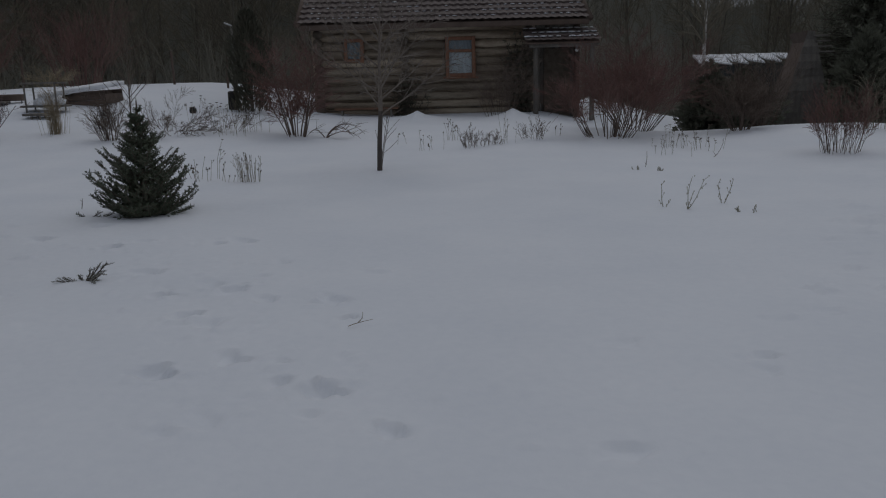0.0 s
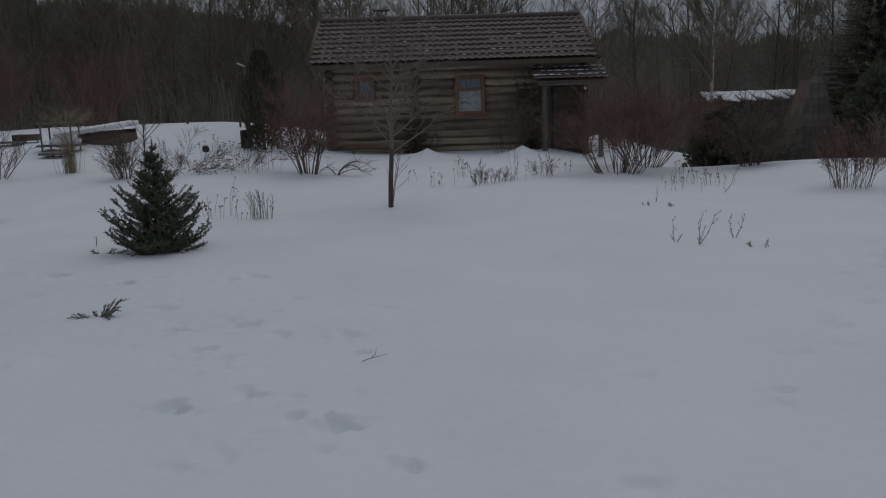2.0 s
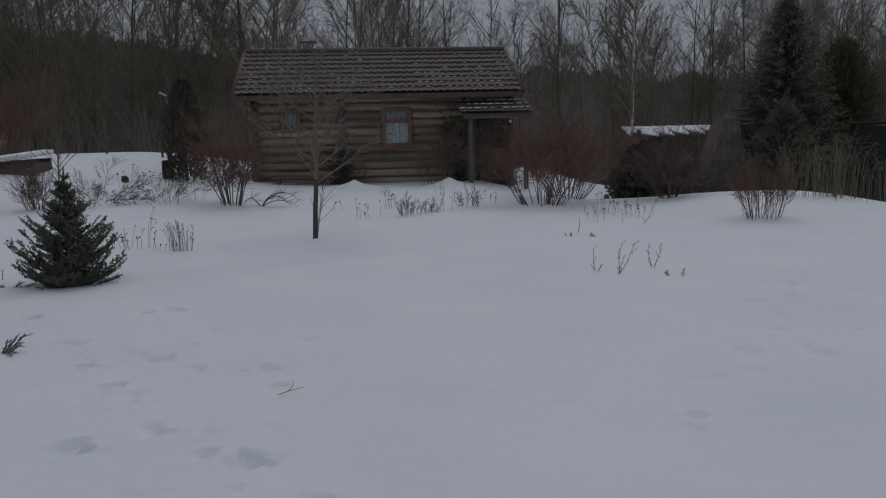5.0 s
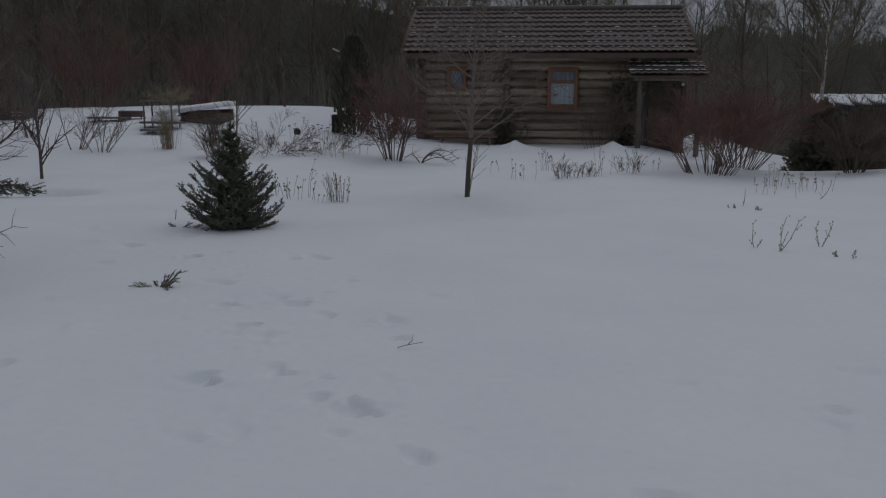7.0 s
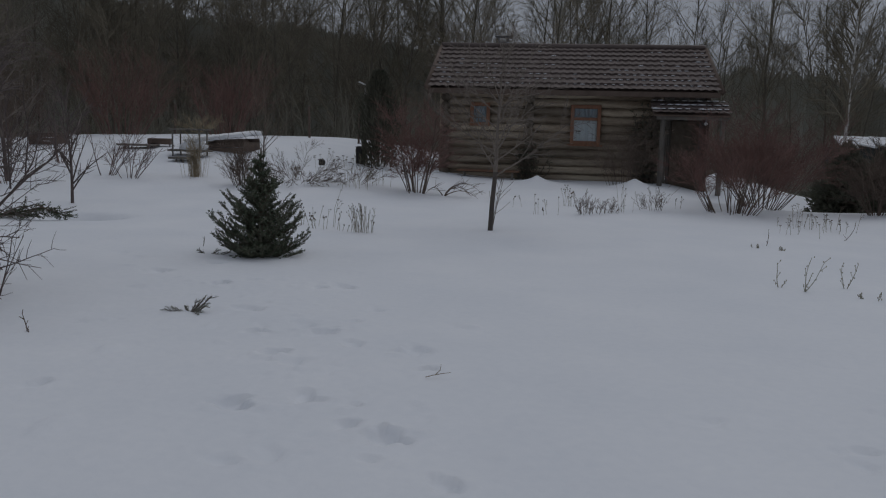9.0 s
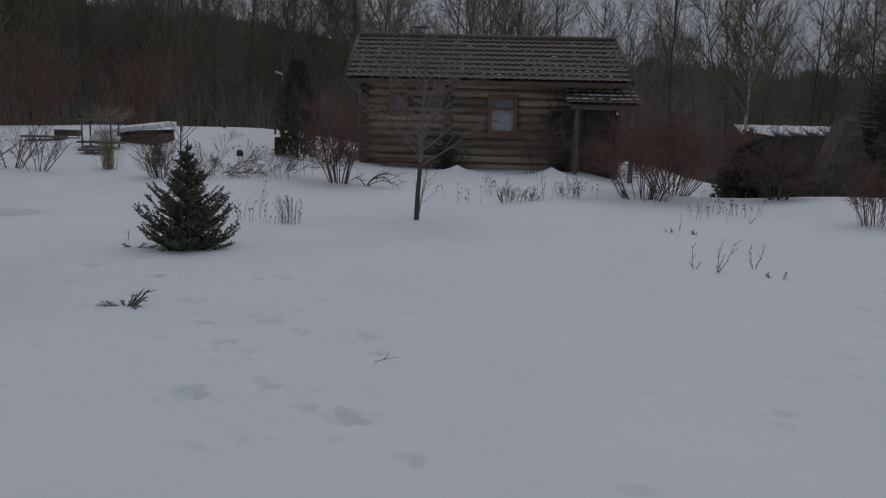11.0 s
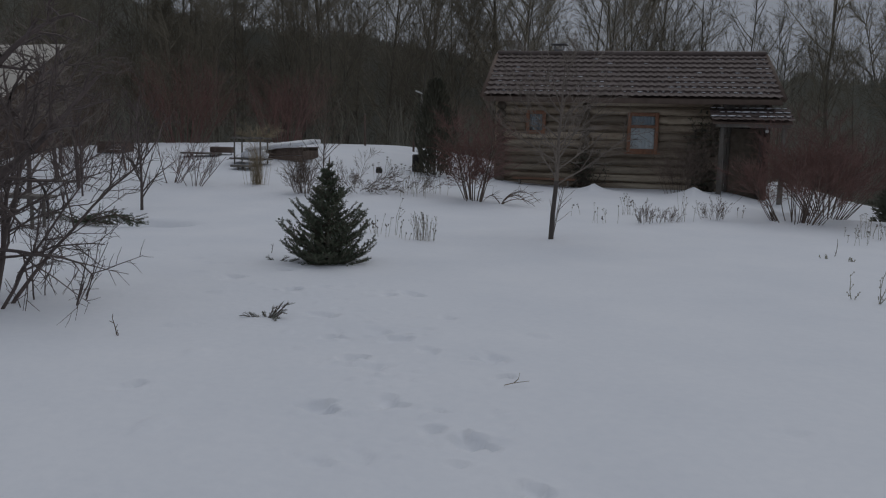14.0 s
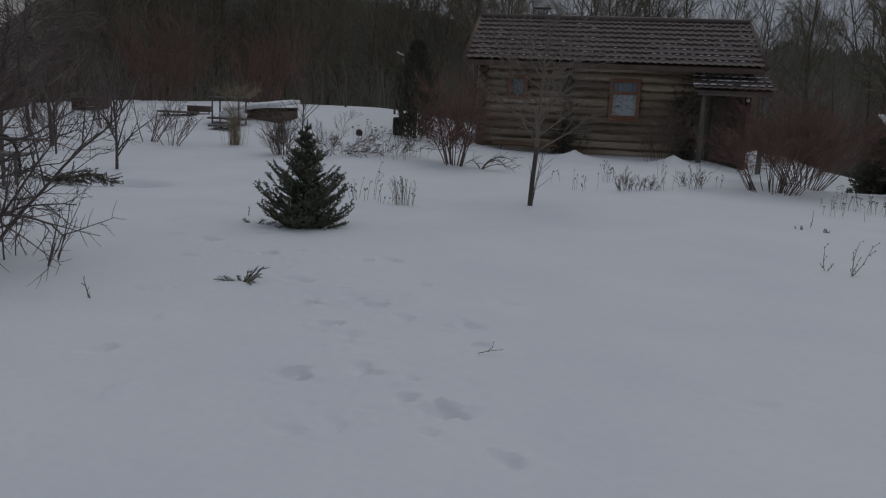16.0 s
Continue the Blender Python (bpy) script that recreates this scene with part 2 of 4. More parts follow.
def terrain(x, y):
    """Height of the snow without its footprints: level lawn, rising to the back on one side, falling away behind."""
    left = smooth(2, 9.5, -x)
    z = smooth(10, 21, y) * (0.17 + 0.84 * left) + 0.04 * smooth(9, 14, y) * smooth(6, 0, x)
    z -= 0.55 * smooth(12, 24, -x) * smooth(12, 20, y)
    z -= 0.38 * smooth(1.0, 3.6, x) * smooth(15.5, 18.6, y)
    z += 0.12 * bell(x, y, 6.3, 14.0, 2.6, 1.8)
    z -= 0.5 * smooth(7.0, 11, x) * smooth(9, 15, y) + 0.10 * bell(x, y, 4.1, 15.0, 1.2, 2.5)
    z -= 0.6 * smooth(16, 20, y) * smooth(3, 6, x)
    z += 0.45 * smooth(18.5, 21.5, y) * smooth(2.2, 3.2, x) * smooth(-7.5, -5.5, -x)
    crest = math.exp(-((y - 18.4) / 0.6) ** 2)
    z += crest * (0.02 * smooth(-6, -4, x) * smooth(2.6, 1.4, x) + 0.20 * math.exp(-abs((x + 1.31) / 0.28)) + 0.21 * math.exp(-abs((x - 0.82) / 0.3) ** 1.3))
    z -= 2.6 * smooth(26.5, 34, y) + 0.26 * math.exp(-(((x + 6.35) / 0.65) ** 2 + ((y - 9.75) / 0.42) ** 2) ** 3)
    return z


DEEP_PRINTS = [(-0.54, 3.61, -26, 0.115), (0.23, 3.44, -32, 0.105), (-2.06, 6.16, 79, 0.10)]  # x, y, heading, half length
PRINTS = [
    (-0.29, 3.80, -51, 0.11), (-0.73, 4.40, 54, 0.10), (-0.56, 4.28, -48, 0.10), (-1.06, 4.81, 67, 0.09), (-1.42, 5.37, -18, 0.13),
    (-1.11, 6.37, -39, 0.15), (-1.25, 6.25, 72, 0.08), (-0.66, 4.91, 61, 0.12), (-0.39, 4.72, -50, 0.09), (-0.02, 4.70, -49, 0.13),
    (0.15, 4.36, 49, 0.06), (0.04, 3.52, 68, 0.07), (-2.83, 6.46, -14, 0.15), (-2.61, 7.02, -23, 0.13), (0.57, 3.09, -29, 0.09),
    (1.38, 2.96, 20, 0.11), (2.10, 3.90, 21, 0.07), (2.05, 3.73, -78, 0.07), (-1.54, 3.56, 65, 0.10)]
FAINT_PRINTS = [
    (-1.90, 6.37, -5, 0.10), (-0.85, 5.06, -56, 0.13), (-0.57, 5.65, -10, 0.08), (-0.14, 3.15, -47, 0.11), (-0.26, 3.04, -22, 0.07),
    (0.24, 3.21, -2, 0.05), (-1.41, 5.62, -17, 0.06), (1.96, 3.85, 18, 0.06), (1.49, 4.03, -17, 0.10), (-0.01, 3.74, -35, 0.05), (-0.58, 5.26, -18, 0.06),
    (-2.81, 6.35, -10, 0.12), (-4.43, 7.90, 20, 0.12), (-4.51, 7.50, -15, 0.12), (-3.78, 7.21, -25, 0.12), (-3.48, 7.03, 10, 0.12)]
RAISED = [(-2.16, 4.72, 30), (-1.62, 4.16, 80), (-1.11, 3.13, 80), (0.10, 5.38, -30), (-0.70, 4.29, 10), (2.29, 4.45, 0), (-3.21, 6.54, 20), (-2.54, 5.78, 20)]


def dents():
    """Footprints, scuffs and lumps: x, y, heading, half length, half width, depth."""
    rng = random.Random(5)
    out = []
    for rows, lo, hi in ((DEEP_PRINTS, 0.042, 0.048), (PRINTS, 0.025, 0.035), (FAINT_PRINTS, 0.014, 0.02)):
        for x, y, a, half in rows:
            out.append((x - 0.02, y - 0.03, radians(a), half * 0.82, half * rng.uniform(0.48, 0.66), rng.uniform(lo, hi) * (0.6 if x > 0.9 else 1)))
    for x, y, a in RAISED:
        out.append((x, y, radians(a), 0.10, 0.05, -0.014))
    for i in range(70):  # an old trail across the lawn
        k = i / 69
        out.append((2.9 + 2.3 * k + rng.gauss(0, 0.2), 4.6 + 6.2 * k + rng.gauss(0, 0.12), rng.uniform(0, 3), rng.uniform(0.06, 0.12), rng.uniform(0.05, 0.08), rng.uniform(-0.03, 0.018)))
    for i in range(170):  # crumbs and hollows along the trodden line
        k = rng.random()
        out.append((-1.9 + 2.3 * k + rng.gauss(0, 0.28), 6.4 - 3.4 * k + rng.gauss(0, 0.28), rng.uniform(0, 3), rng.uniform(0.025, 0.06), rng.uniform(0.016, 0.034), rng.uniform(-0.012, 0.009)))
    return out


DENTS = dents()


def ground_z(x, y):
    z = terrain(x, y)
    z += 0.03 * noise.noise((x * 0.35, y * 0.35, 0)) * smooth(2, 5, y) + 0.010 * noise.noise((x * 1.7, y * 1.7, 3)) + 0.004 * noise.noise((x * 5, y * 5, 5))
    if y < 12:
        for cx, cy, a, lx, ly, deep in DENTS:
            dx, dy = x - cx, y - cy
            if dx * dx + dy * dy < 0.16:
                u, v = (dx * math.cos(a) + dy * math.sin(a)) / lx, (dy * math.cos(a) - dx * math.sin(a)) / ly
                q = (u * u + v * v) * (1 + 1.1 * noise.noise((x * 17, y * 17, 9)))
                q = max(q, 0.0)
                z += -deep * math.exp(-q ** 5) * (1 + 0.35 * u) + deep * 0.14 * math.exp(-(math.sqrt(q) - 1.4) ** 2 / 0.06)
    return z


def steps_of(lo, fine_lo, fine_hi, hi, fine, growth):
    out = [fine_lo + fine * i for i in range(int((fine_hi - fine_lo) / fine) + 1)]
    s, v = fine, out[-1]
    while v < hi:
        s *= growth
        v += s
        out.append(v)
    s, v = fine, out[0]
    while v > lo:
        s *= growth
        v -= s
        out.insert(0, v)
    return out


def snow_ground():
    xs, ys = steps_of(-900, -2.7, 2.6, 900, 0.025, 1.042), steps_of(-900, 2.4, 6.6, 900, 0.025, 1.027)
    ys = [y for i, y in enumerate(ys) if 1.5 < y < 32 or i % 4 == 0]
    verts = [(x, y, ground_z(x, y)) for y in ys for x in xs]
    n = len(xs)
    faces = [(j * n + i, j * n + i + 1, (j + 1) * n + i + 1, (j + 1) * n + i) for j in range(len(ys) - 1) for i in range(n - 1)]
    me = bpy.data.meshes.new("ground")
    me.from_pydata(verts, [], faces)
    me.materials.append(SNOW)
    me.polygons.foreach_set("use_smooth", [True] * len(me.polygons))
    return tagged(new("ground", me), "old white garden snow with shallow footprints", "snow", kind="structure")


snow_ground()


# ---- log cabin ----
def cabin():
    house = thing("log_cabin", "weathered brown log cabin with a brown metal-tile roof", "cabin", at=pose(-0.77, 19.69, 0, 0, 0, CABIN_YAW))
    rng = random.Random(11)
    x_left, x_mid, x_right, y_wall, y_back = -3.0, -0.95, 2.03, 0.66, 4.5
    holes = [(0.39 - 0.36, 0.39 + 0.36, 1.08, 2.02), (-2.40, -1.92, 1.47, 2.03)]

    def log(p, q, r):
        b = Bag()
        k = max(5, int((q - p).length / 0.16))
        pts = [p.lerp(q, i / (k - 1)) + Vector((0, rng.gauss(0, 0.005), rng.gauss(0, 0.005))) for i in range(k)]
        b.tube(pts, [r * rng.uniform(0.93, 1.06) for _ in pts], 9, True)
        ob = b.part("log", LOG, house)
        return ob

    row = 0
    z = -0.15
    while z < 2.36:
        spans = [(x_left - 0.16, x_right + 0.16)]
        for a, b_, lo, hi in holes:
            if lo + 0.05 < z < hi - 0.05:
                spans = [s for x0, x1 in spans for s in (((x0, a + 0.02), (b_ - 0.02, x1)) if x0 < a and b_ < x1 else ((x0, x1),))]
        for x0, x1 in spans:
            log(Vector((x0, y_wall, z)), Vector((x1, y_wall, z)), 0.099)
            b = Bag()
            k = 12
            b.tube([Vector((x0 + 0.1 + (x1 - x0 - 0.2) * i / k, y_wall - 0.045 + rng.gauss(0, 0.004), z + 0.097 + rng.gauss(0, 0.004))) for i in range(k + 1)], [rng.uniform(0.008, 0.028) for _ in range(k + 1)], 6)
            b.part("caulking", CHINK, house)
        log(Vector((x_left - 0.16, y_back, z)), Vector((x_right + 0.16, y_back, z)), 0.108)
        for x in (x_left, x_mid, x_right):
            b = Bag()
            far = y_back + 0.2
            b.tube([Vector((x, y_wall - 0.27 + rng.uniform(-0.03, 0.03), z + 0.09)), Vector((x, far, z + 0.09))], [0.105, 0.105], 10, True)
            b.part("cross_log", LOG_END, house, "dark projecting log end")
        z += 0.2
        row += 1

    # roof: pressed metal sheets with waves and steps
    half, run, rise, rows, waves = 3.38, 2.55, 1.22, 9, 38
    slope = math.atan2(rise, run)

    def sheet(name, width, length, rows, waves, m, parent):
        b, nx = Bag(), waves * 6
        rings = [(r + k, s) for r in range(rows) for k, s in ((0.0, 0.042), (0.02, 0.045), (0.5, 0.022), (1.0, 0.0))]
        for k, step in rings:
            for i in range(nx + 1):
                b.v.append(m @ Vector((width * (i / nx - 0.5), length * k / rows, 0.011 * math.cos(i / 6 * math.tau) + step)))
        w = nx + 1
        b.f = [(j * w + i, j * w + i + 1, (j + 1) * w + i + 1, (j + 1) * w + i) for j in range(len(rings) - 1) for i in range(nx)]
        return b.part(name, TILE, parent, smooth_faces=False)

    lean = Matrix.Translation((0, 0, 2.35)) @ Matrix.Rotation(slope, 4, "X")
    roof = part("roof", box(-half + 0.05, half - 0.05, 0.03, run / math.cos(slope), -0.09, -0.035), DARKWOOD, house, "brown metal-tile roof with snow in its steps")
    roof.data.transform(lean)
    sheet("tile_sheet", 2 * half, run / math.cos(slope) + 0.02, rows, waves, lean, roof)
    rear = Matrix.Translation((0, 2 * run, 2.35)) @ Matrix.Rotation(math.pi, 4, "Z") @ Matrix.Rotation(slope, 4, "X")
    sheet("tile_sheet", 2 * half, run / math.cos(slope) + 0.02, rows, waves, rear, roof)
    b = Bag()
    b.tube([Vector((-half - 0.03, run, 2.35 + rise + 0.03)), Vector((half + 0.03, run, 2.35 + rise + 0.03))], [0.075, 0.075], 8, True)
    b.part("ridge_cap", TILE, roof)
    for sx in (-1, 1):
        for y0, y1, z0, z1 in ((-0.02, run, 2.35, 2.35 + rise), (2 * run + 0.02, run, 2.35, 2.35 + rise)):
            b = Bag()
            p, q = Vector((sx * (half + 0.03), y0, z0 - 0.01)), Vector((sx * (half + 0.03), y1, z1 - 0.01))
            b.tube([p, q], [0.075, 0.075], 4, True)
            b.part("verge_board", DARKWOOD, roof)
    part("fascia", box(-half, half, 0.0, 0.03, 2.21, 2.33), DARKWOOD, roof)
    part("soffit", box(-half, half, 0.03, y_wall, 2.27, 2.30), DARKWOOD, roof)
    for sx in (-3.0, 2.03):  # gable boards
        bm = bmesh.new()
        vs = [bm.verts.new(Vector((sx + e, y, zz))) for e in (-0.04, 0.04) for y, zz in ((0.6, 2.3), (2 * run - 0.6, 2.3), (run, 2.3 + rise * 0.76))]
        bm.faces.new(vs[:3]), bm.faces.new(vs[3:][::-1])
        for a in range(3):
            c = (a + 1) % 3
            bm.faces.new((vs[a], vs[a + 3], vs[c + 3], vs[c]))
        part("gable", bm, GREYWOOD, house)
    # snow lying in the steps of the tiles
    b = Bag()
    for r in range(rows):
        for i in range(waves):
            chance = (0.25, 0.95, 0.9, 0.7, 0.45, 0.25, 0.15, 0.1, 0.1)[r]
            chance = min(0.95, chance * (0.6 + 0.5 * i / waves))
            if i >= waves - 2:
                chance = 0.9
            if r and rng.random() < chance:
                size = rng.uniform(0.45, 1.1)
                p = lean @ Vector((2 * half * ((i + 0.5) / waves - 0.5), run / math.cos(slope) * r / rows - 0.016, 0.014))
                b.lump(p, 0.066 * size, 0.022 * size, 0.010 * size + 0.003, 6, 2, 0.25, rng)
    b.part("snow_dusting", SNOW_CAP, roof, "small white patches of settled snow", kind="stuff")

    # windows
    def window(name, x0, x1, z0, z1, split_at, label, dim):
        y = y_wall - 0.125
        w = under(thing(name, label, ""), house)
        c = 0.085
        for n_, a in (("casing", (x0, x0 + c, z0, z1)), ("casing", (x1 - c, x1, z0, z1)), ("casing", (x0 + c, x1 - c, z1 - c, z1)), ("casing", (x0 + c, x1 - c, z0, z0 + c))):
            part(n_, box(a[0], a[1], y - 0.03, y + 0.08, a[2], a[3]), CASING, w)
        panes = [(z0 + c, z1 - c)]
        if split_at:
            part("transom", box(x0 + c, x1 - c, y - 0.015, y + 0.05, split_at - 0.035, split_at + 0.035), CASING, w)
            panes = [(z0 + c, split_at - 0.035), (split_at + 0.035, z1 - c)]
        for i, (a, b_) in enumerate(panes):
            g = part("pane", box(x0 + c, x1 - c, y + 0.018, y + 0.024, a, b_, 0), GLASS, w)
            g.visible_shadow = False
            bag = Bag()
            nx = 24
            for k in range(nx + 1):
                fx = x0 + c + (x1 - x0 - 2 * c) * k / nx
                off = 0.07 + 0.012 * math.sin(k * 1.3) + 0.006 * math.sin(k * 2.9)
                bag.v += [Vector((fx, y + off, a)), Vector((fx, y + off, b_))]
                if k:
                    bag.f.append((2 * k - 2, 2 * k, 2 * k + 1, 2 * k - 1))
            # upper pane: sky reflection put into the curtain's colour; small window shares it
            bag.part("curtain", CURTAIN_DIM if (dim or i) else CURTAIN, w)
        return w

    w = window("window", 0.39 - 0.36, 0.39 + 0.36, 1.08, 2.02, 1.69, "orange-brown framed window with pale curtains behind the glass", False)
    part("sill", box(-0.03, 0.81, y_wall - 0.19, y_wall - 0.10, 1.04, 1.08), CASING, w)
    b = Bag()
    b.tube([Vector((0.17, y_wall - 0.16, 1.38)), Vector((0.28, y_wall - 0.16, 1.395))], [0.012, 0.012], 5, True)
    b.part("latch", SOIL, w)
    window("window", -2.40, -1.92, 1.47, 2.03, 0, "small dark window in an orange-brown frame", True)

    # porch under a small tiled canopy
    canopy_run, canopy_rise = 0.72, 0.30
    cm = Matrix.Translation((2.72, -0.36, 1.83)) @ Matrix.Rotation(math.atan2(canopy_rise, canopy_run), 4, "X")
    canopy = part("canopy", box(-0.85, 0.85, 0.0, 0.78, -0.07, -0.03), DARKWOOD, house, "small tiled porch canopy dusted with snow")
    canopy.data.transform(cm)
    sheet("tile_sheet", 1.74, 0.80, 3, 10, cm, canopy)
    b = Bag()
    for r in (1, 2, 3):
        for i in range(10):
            if rng.random() < 0.8:
                s = rng.uniform(0.8, 1.6)
                b.lump(cm @ Vector((1.74 * ((i + 0.5) / 10 - 0.5), 0.8 * r / 3 - 0.02, 0.03)), 0.07 * s, 0.045 * s, 0.014 * s, 6, 2, 0.25, rng)
    b.part("snow_dusting", SNOW_CAP, canopy, "small white patches of settled snow", kind="stuff")
    for x in (2.1, 3.42):
        b = Bag()
        b.tube([Vector((x, -0.22, -0.5)), Vector((x, -0.22, 1.8))], [0.062, 0.055], 8, True)
        b.part("porch_post", GREYWOOD, house, "grey weathered round post")
    part("porch_beam", box(1.95, 3.55, -0.28, -0.17, 1.70, 1.80), GREYWOOD, house)
    part("porch_floor", box(2.1, 3.4, -0.2, 4.4, -0.25, -0.15), GREYWOOD, house)
    for i in range(9):
        part("porch_board", box(2.14 + 0.12 * i, 2.255 + 0.12 * i, 0.95 + 0.006 * (i % 2), 0.99, -0.2, 2.3), GREYWOOD if i % 3 else LOG_END, house, "dark board of the porch back wall")
    part("porch_wall", box(3.2, 3.28, 0.6, 4.4, -0.2, 2.3), DARKWOOD, house)
    part("door", box(2.45, 3.1, 0.90, 0.94, -0.15, 1.7), LOG_END, house, "closed dark plank door")
    # chimney cap behind the ridge
    ch = under(thing("chimney", "short metal chimney with a flat rain cap", ""), house)
    part("stack", box(-1.91, -1.69, 2.75, 3.0, 3.2, 3.74), METAL, ch)
    for x in (-1.92, -1.68):
        for y in (2.77, 2.98):
            part("strut", box(x - 0.012, x + 0.012, y - 0.012, y + 0.012, 3.74, 3.86), METAL, ch)
    part("cap", box(-2.02, -1.58, 2.68, 3.07, 3.86, 3.885), METAL, ch)
    return house


cabin()
lamp = thing("porch_lamp", "white round porch lamp, unlit", "lamp", at=pose(2.28, 19.75, 1.62))
b = Bag()
b.lump(Vector((0, 0, 0)), 0.042, 0.042, 0.036, 10, 5)
b.part("globe", WHITE, lamp)
b = Bag()
b.tube([Vector((0, 0, 0.04)), Vector((0, 0, 0.14))], [0.02, 0.02], 6, True)
b.part("stem", METAL, lamp)


def bench(m, length, height, mat, label):
    t = thing("garden_bench", label, "bench", at=m)
    for y in (-0.12, 0.05):
        part("board", box(-length / 2, length / 2, y, y + 0.15, height - 0.045, height), mat, t)
    for x in (-length / 2 + 0.15, length / 2 - 0.19):
        for y in (-0.1, 0.12):
            part("leg", box(x, x + 0.04, y, y + 0.04, -0.4, height - 0.05), GREYWOOD, t)
    return t


bench(pose(-2.65, 19.55, 0.0, 0, 0, 6), 1.5, 0.42, REDPLANK, "low reddish plank bench against the cabin wall")


# ---- woody plants ----
def bare_tree(name, label, height, radius, seed, levels, bark, twig, crown_name="crown", lean=(0, 0), group="", at=None):
    t = thing(name, label, "tree", group, at=at)
    rng = random.Random(seed)
    bags = [Bag(), Bag()]
    grow(bags, Vector((0, 0, -0.3)), Vector((lean[0], lean[1], 1)).normalized(), height, radius, 0, levels, rng)
    bags[0].part("trunk", bark, t)
    bags[1].part(crown_name, twig, t)
    return t


def shrub(label, at, stems, height, spread, seed, mat, thick=0.008, twigs=7, twiglets=4, group="", name="bare_shrub", arch=0.0, base=0.12, stem_mat=None, start=0.25, angle=32):
    t = thing(name, label, "shrub", group, at=at)
    rng = random.Random(seed)
    levels = ((5, 5, twigs, start, 0.5, angle, 0.07, 0.03 - arch, 0.4), (3, 3, twiglets, 0.2, 0.5, 35, 0.10, 0.05, 0.45), (3, 2, 0, 0, 0, 0, 0.12, 0.03, 0.7))
    for i in range(stems):
        bags = [Bag(), Bag()]
        a, k = rng.uniform(0, math.tau), rng.random() ** 0.6
        d = Vector((math.cos(a) * spread * k, math.sin(a) * spread * k, 1)).normalized()
        p = Vector((math.cos(a) * base * k, math.sin(a) * base * k, -0.08))
        grow(bags, p, d, height * rng.uniform(0.6, 1.1), thick * rng.uniform(0.7, 1.2), 0, levels, rng)
        stem = bags[0].part("stem", stem_mat or mat, t)
        bags[1].part("twig_spray", mat, stem, kind="stuff")
    return t


def spot(x, y, turn=0, sink=0.0):
    return pose(x, y, ground_z(x, y) - sink, 0, 0, turn)


# the young tree in the middle of the lawn
sapling = thing("young_tree", "slender leafless young tree with a dark trunk", "tree", at=spot(-0.80, 10.6))
rng = random.Random(21)
trunk = Bag()
stem = [Vector((0, 0, -0.2)), Vector((0.02, 0, 0.35)), Vector((0.05, 0.0, 0.75)), Vector((0.055, 0.01, 1.3)), Vector((0.08, 0.01, 1.8)), Vector((0.10, 0.0, 2.35))]
trunk.tube(stem[:3], [0.036, 0.031, 0.028], 8)
trunk.part("trunk", DARKBARK, sapling, "wet dark trunk")
leader = Bag()
leader.tube(stem[2:], [0.029, 0.018, 0.010, 0.004], 8)
leader.part("leader", SAPBARK, sapling)
LIMB = ((5, 6, 11, 0.22, 0.42, 40, 0.06, 0.045, 0.3), (3, 4, 5, 0.2, 0.5, 38, 0.08, 0.03, 0.5), (3, 2, 0, 0, 0, 0, 0.1, 0.02, 0.8))
for i in range(20):
    z = 0.70 + 1.3 * i / 20
    a = i * 2.4 + rng.uniform(-0.4, 0.4)
    out = 1.15 - 0.4 * i / 20
    d = Vector((math.cos(a) * out, math.sin(a) * out, 0.62)).normalized()
    bags = [Bag(), Bag()]
    grow(bags, Vector((0.045 + 0.012 * z, 0, z)), d, rng.uniform(0.85, 1.3) * (1.0 - 0.3 * i / 20), 0.0125 - 0.00028 * i, 0, LIMB, rng)
    limb = bags[0].part("branch", SAPBARK, sapling)
    bags[1].part("twig_spray", SAPBARK, limb, kind="stuff")
for a in (1.2, 1.7):  # water shoots from the foot
    bags = [Bag(), Bag()]
    grow(bags, Vector((0.03, 0, 0)), Vector((0.12 * math.cos(a) + 0.03, 0.1, 1)).normalized(), 0.75, 0.006, 1, LIMB, rng)
    bags[1].part("shoot", SAPBARK, sapling)

# hedge and garden shrubs, leafless
shrub("leafless red-twigged shrub in the snow by the cabin", spot(-3.07, 14.94), 14, 1.6, 0.5, 31, RED, 0.014, 16, 11, base=0.2, stem_mat=BROWN, start=0.3, angle=58)
arcs = thing("bare_shrub", "brown leafless shrub with branches arching into snow", "shrub", at=spot(-2.5, 14.75) @ Matrix.Scale(0.75, 4))
rng = random.Random(32)
for turn_, span, up in ((0.1, 0.95, 0.36), (-0.25, 0.75, 0.26), (0.35, 0.6, 0.30), (2.9, 0.5, 0.22), (-0.5, 1.1, 0.2)):
    run_ = [Vector((math.cos(turn_) * span * k / 8, math.sin(turn_) * span * k / 8 + rng.gauss(0, 0.01), -0.04 + up * math.sin(math.pi * k / 8.5) ** 0.8 + rng.gauss(0, 0.008))) for k in range(9)]
    bag, spray = Bag(), Bag()
    bag.tube(run_, [0.014 - 0.0013 * k for k in range(9)], 6)
    limb = bag.part("branch", BROWN, arcs)
    for _ in range(12):
        k = rng.randint(2, 7)
        p = run_[k].lerp(run_[k + 1], rng.random())
        q = p + Vector((rng.gauss(0.5, 0.4), rng.gauss(0, 0.3), rng.uniform(-0.1, 0.6))).normalized() * rng.uniform(0.12, 0.34)
        spray.tube([p, p.lerp(q, 0.5) + Vector((0, 0, 0.015)), q], [0.005, 0.004, 0.002], 3)
    spray.part("twig_spray", BROWN, limb, kind="stuff")
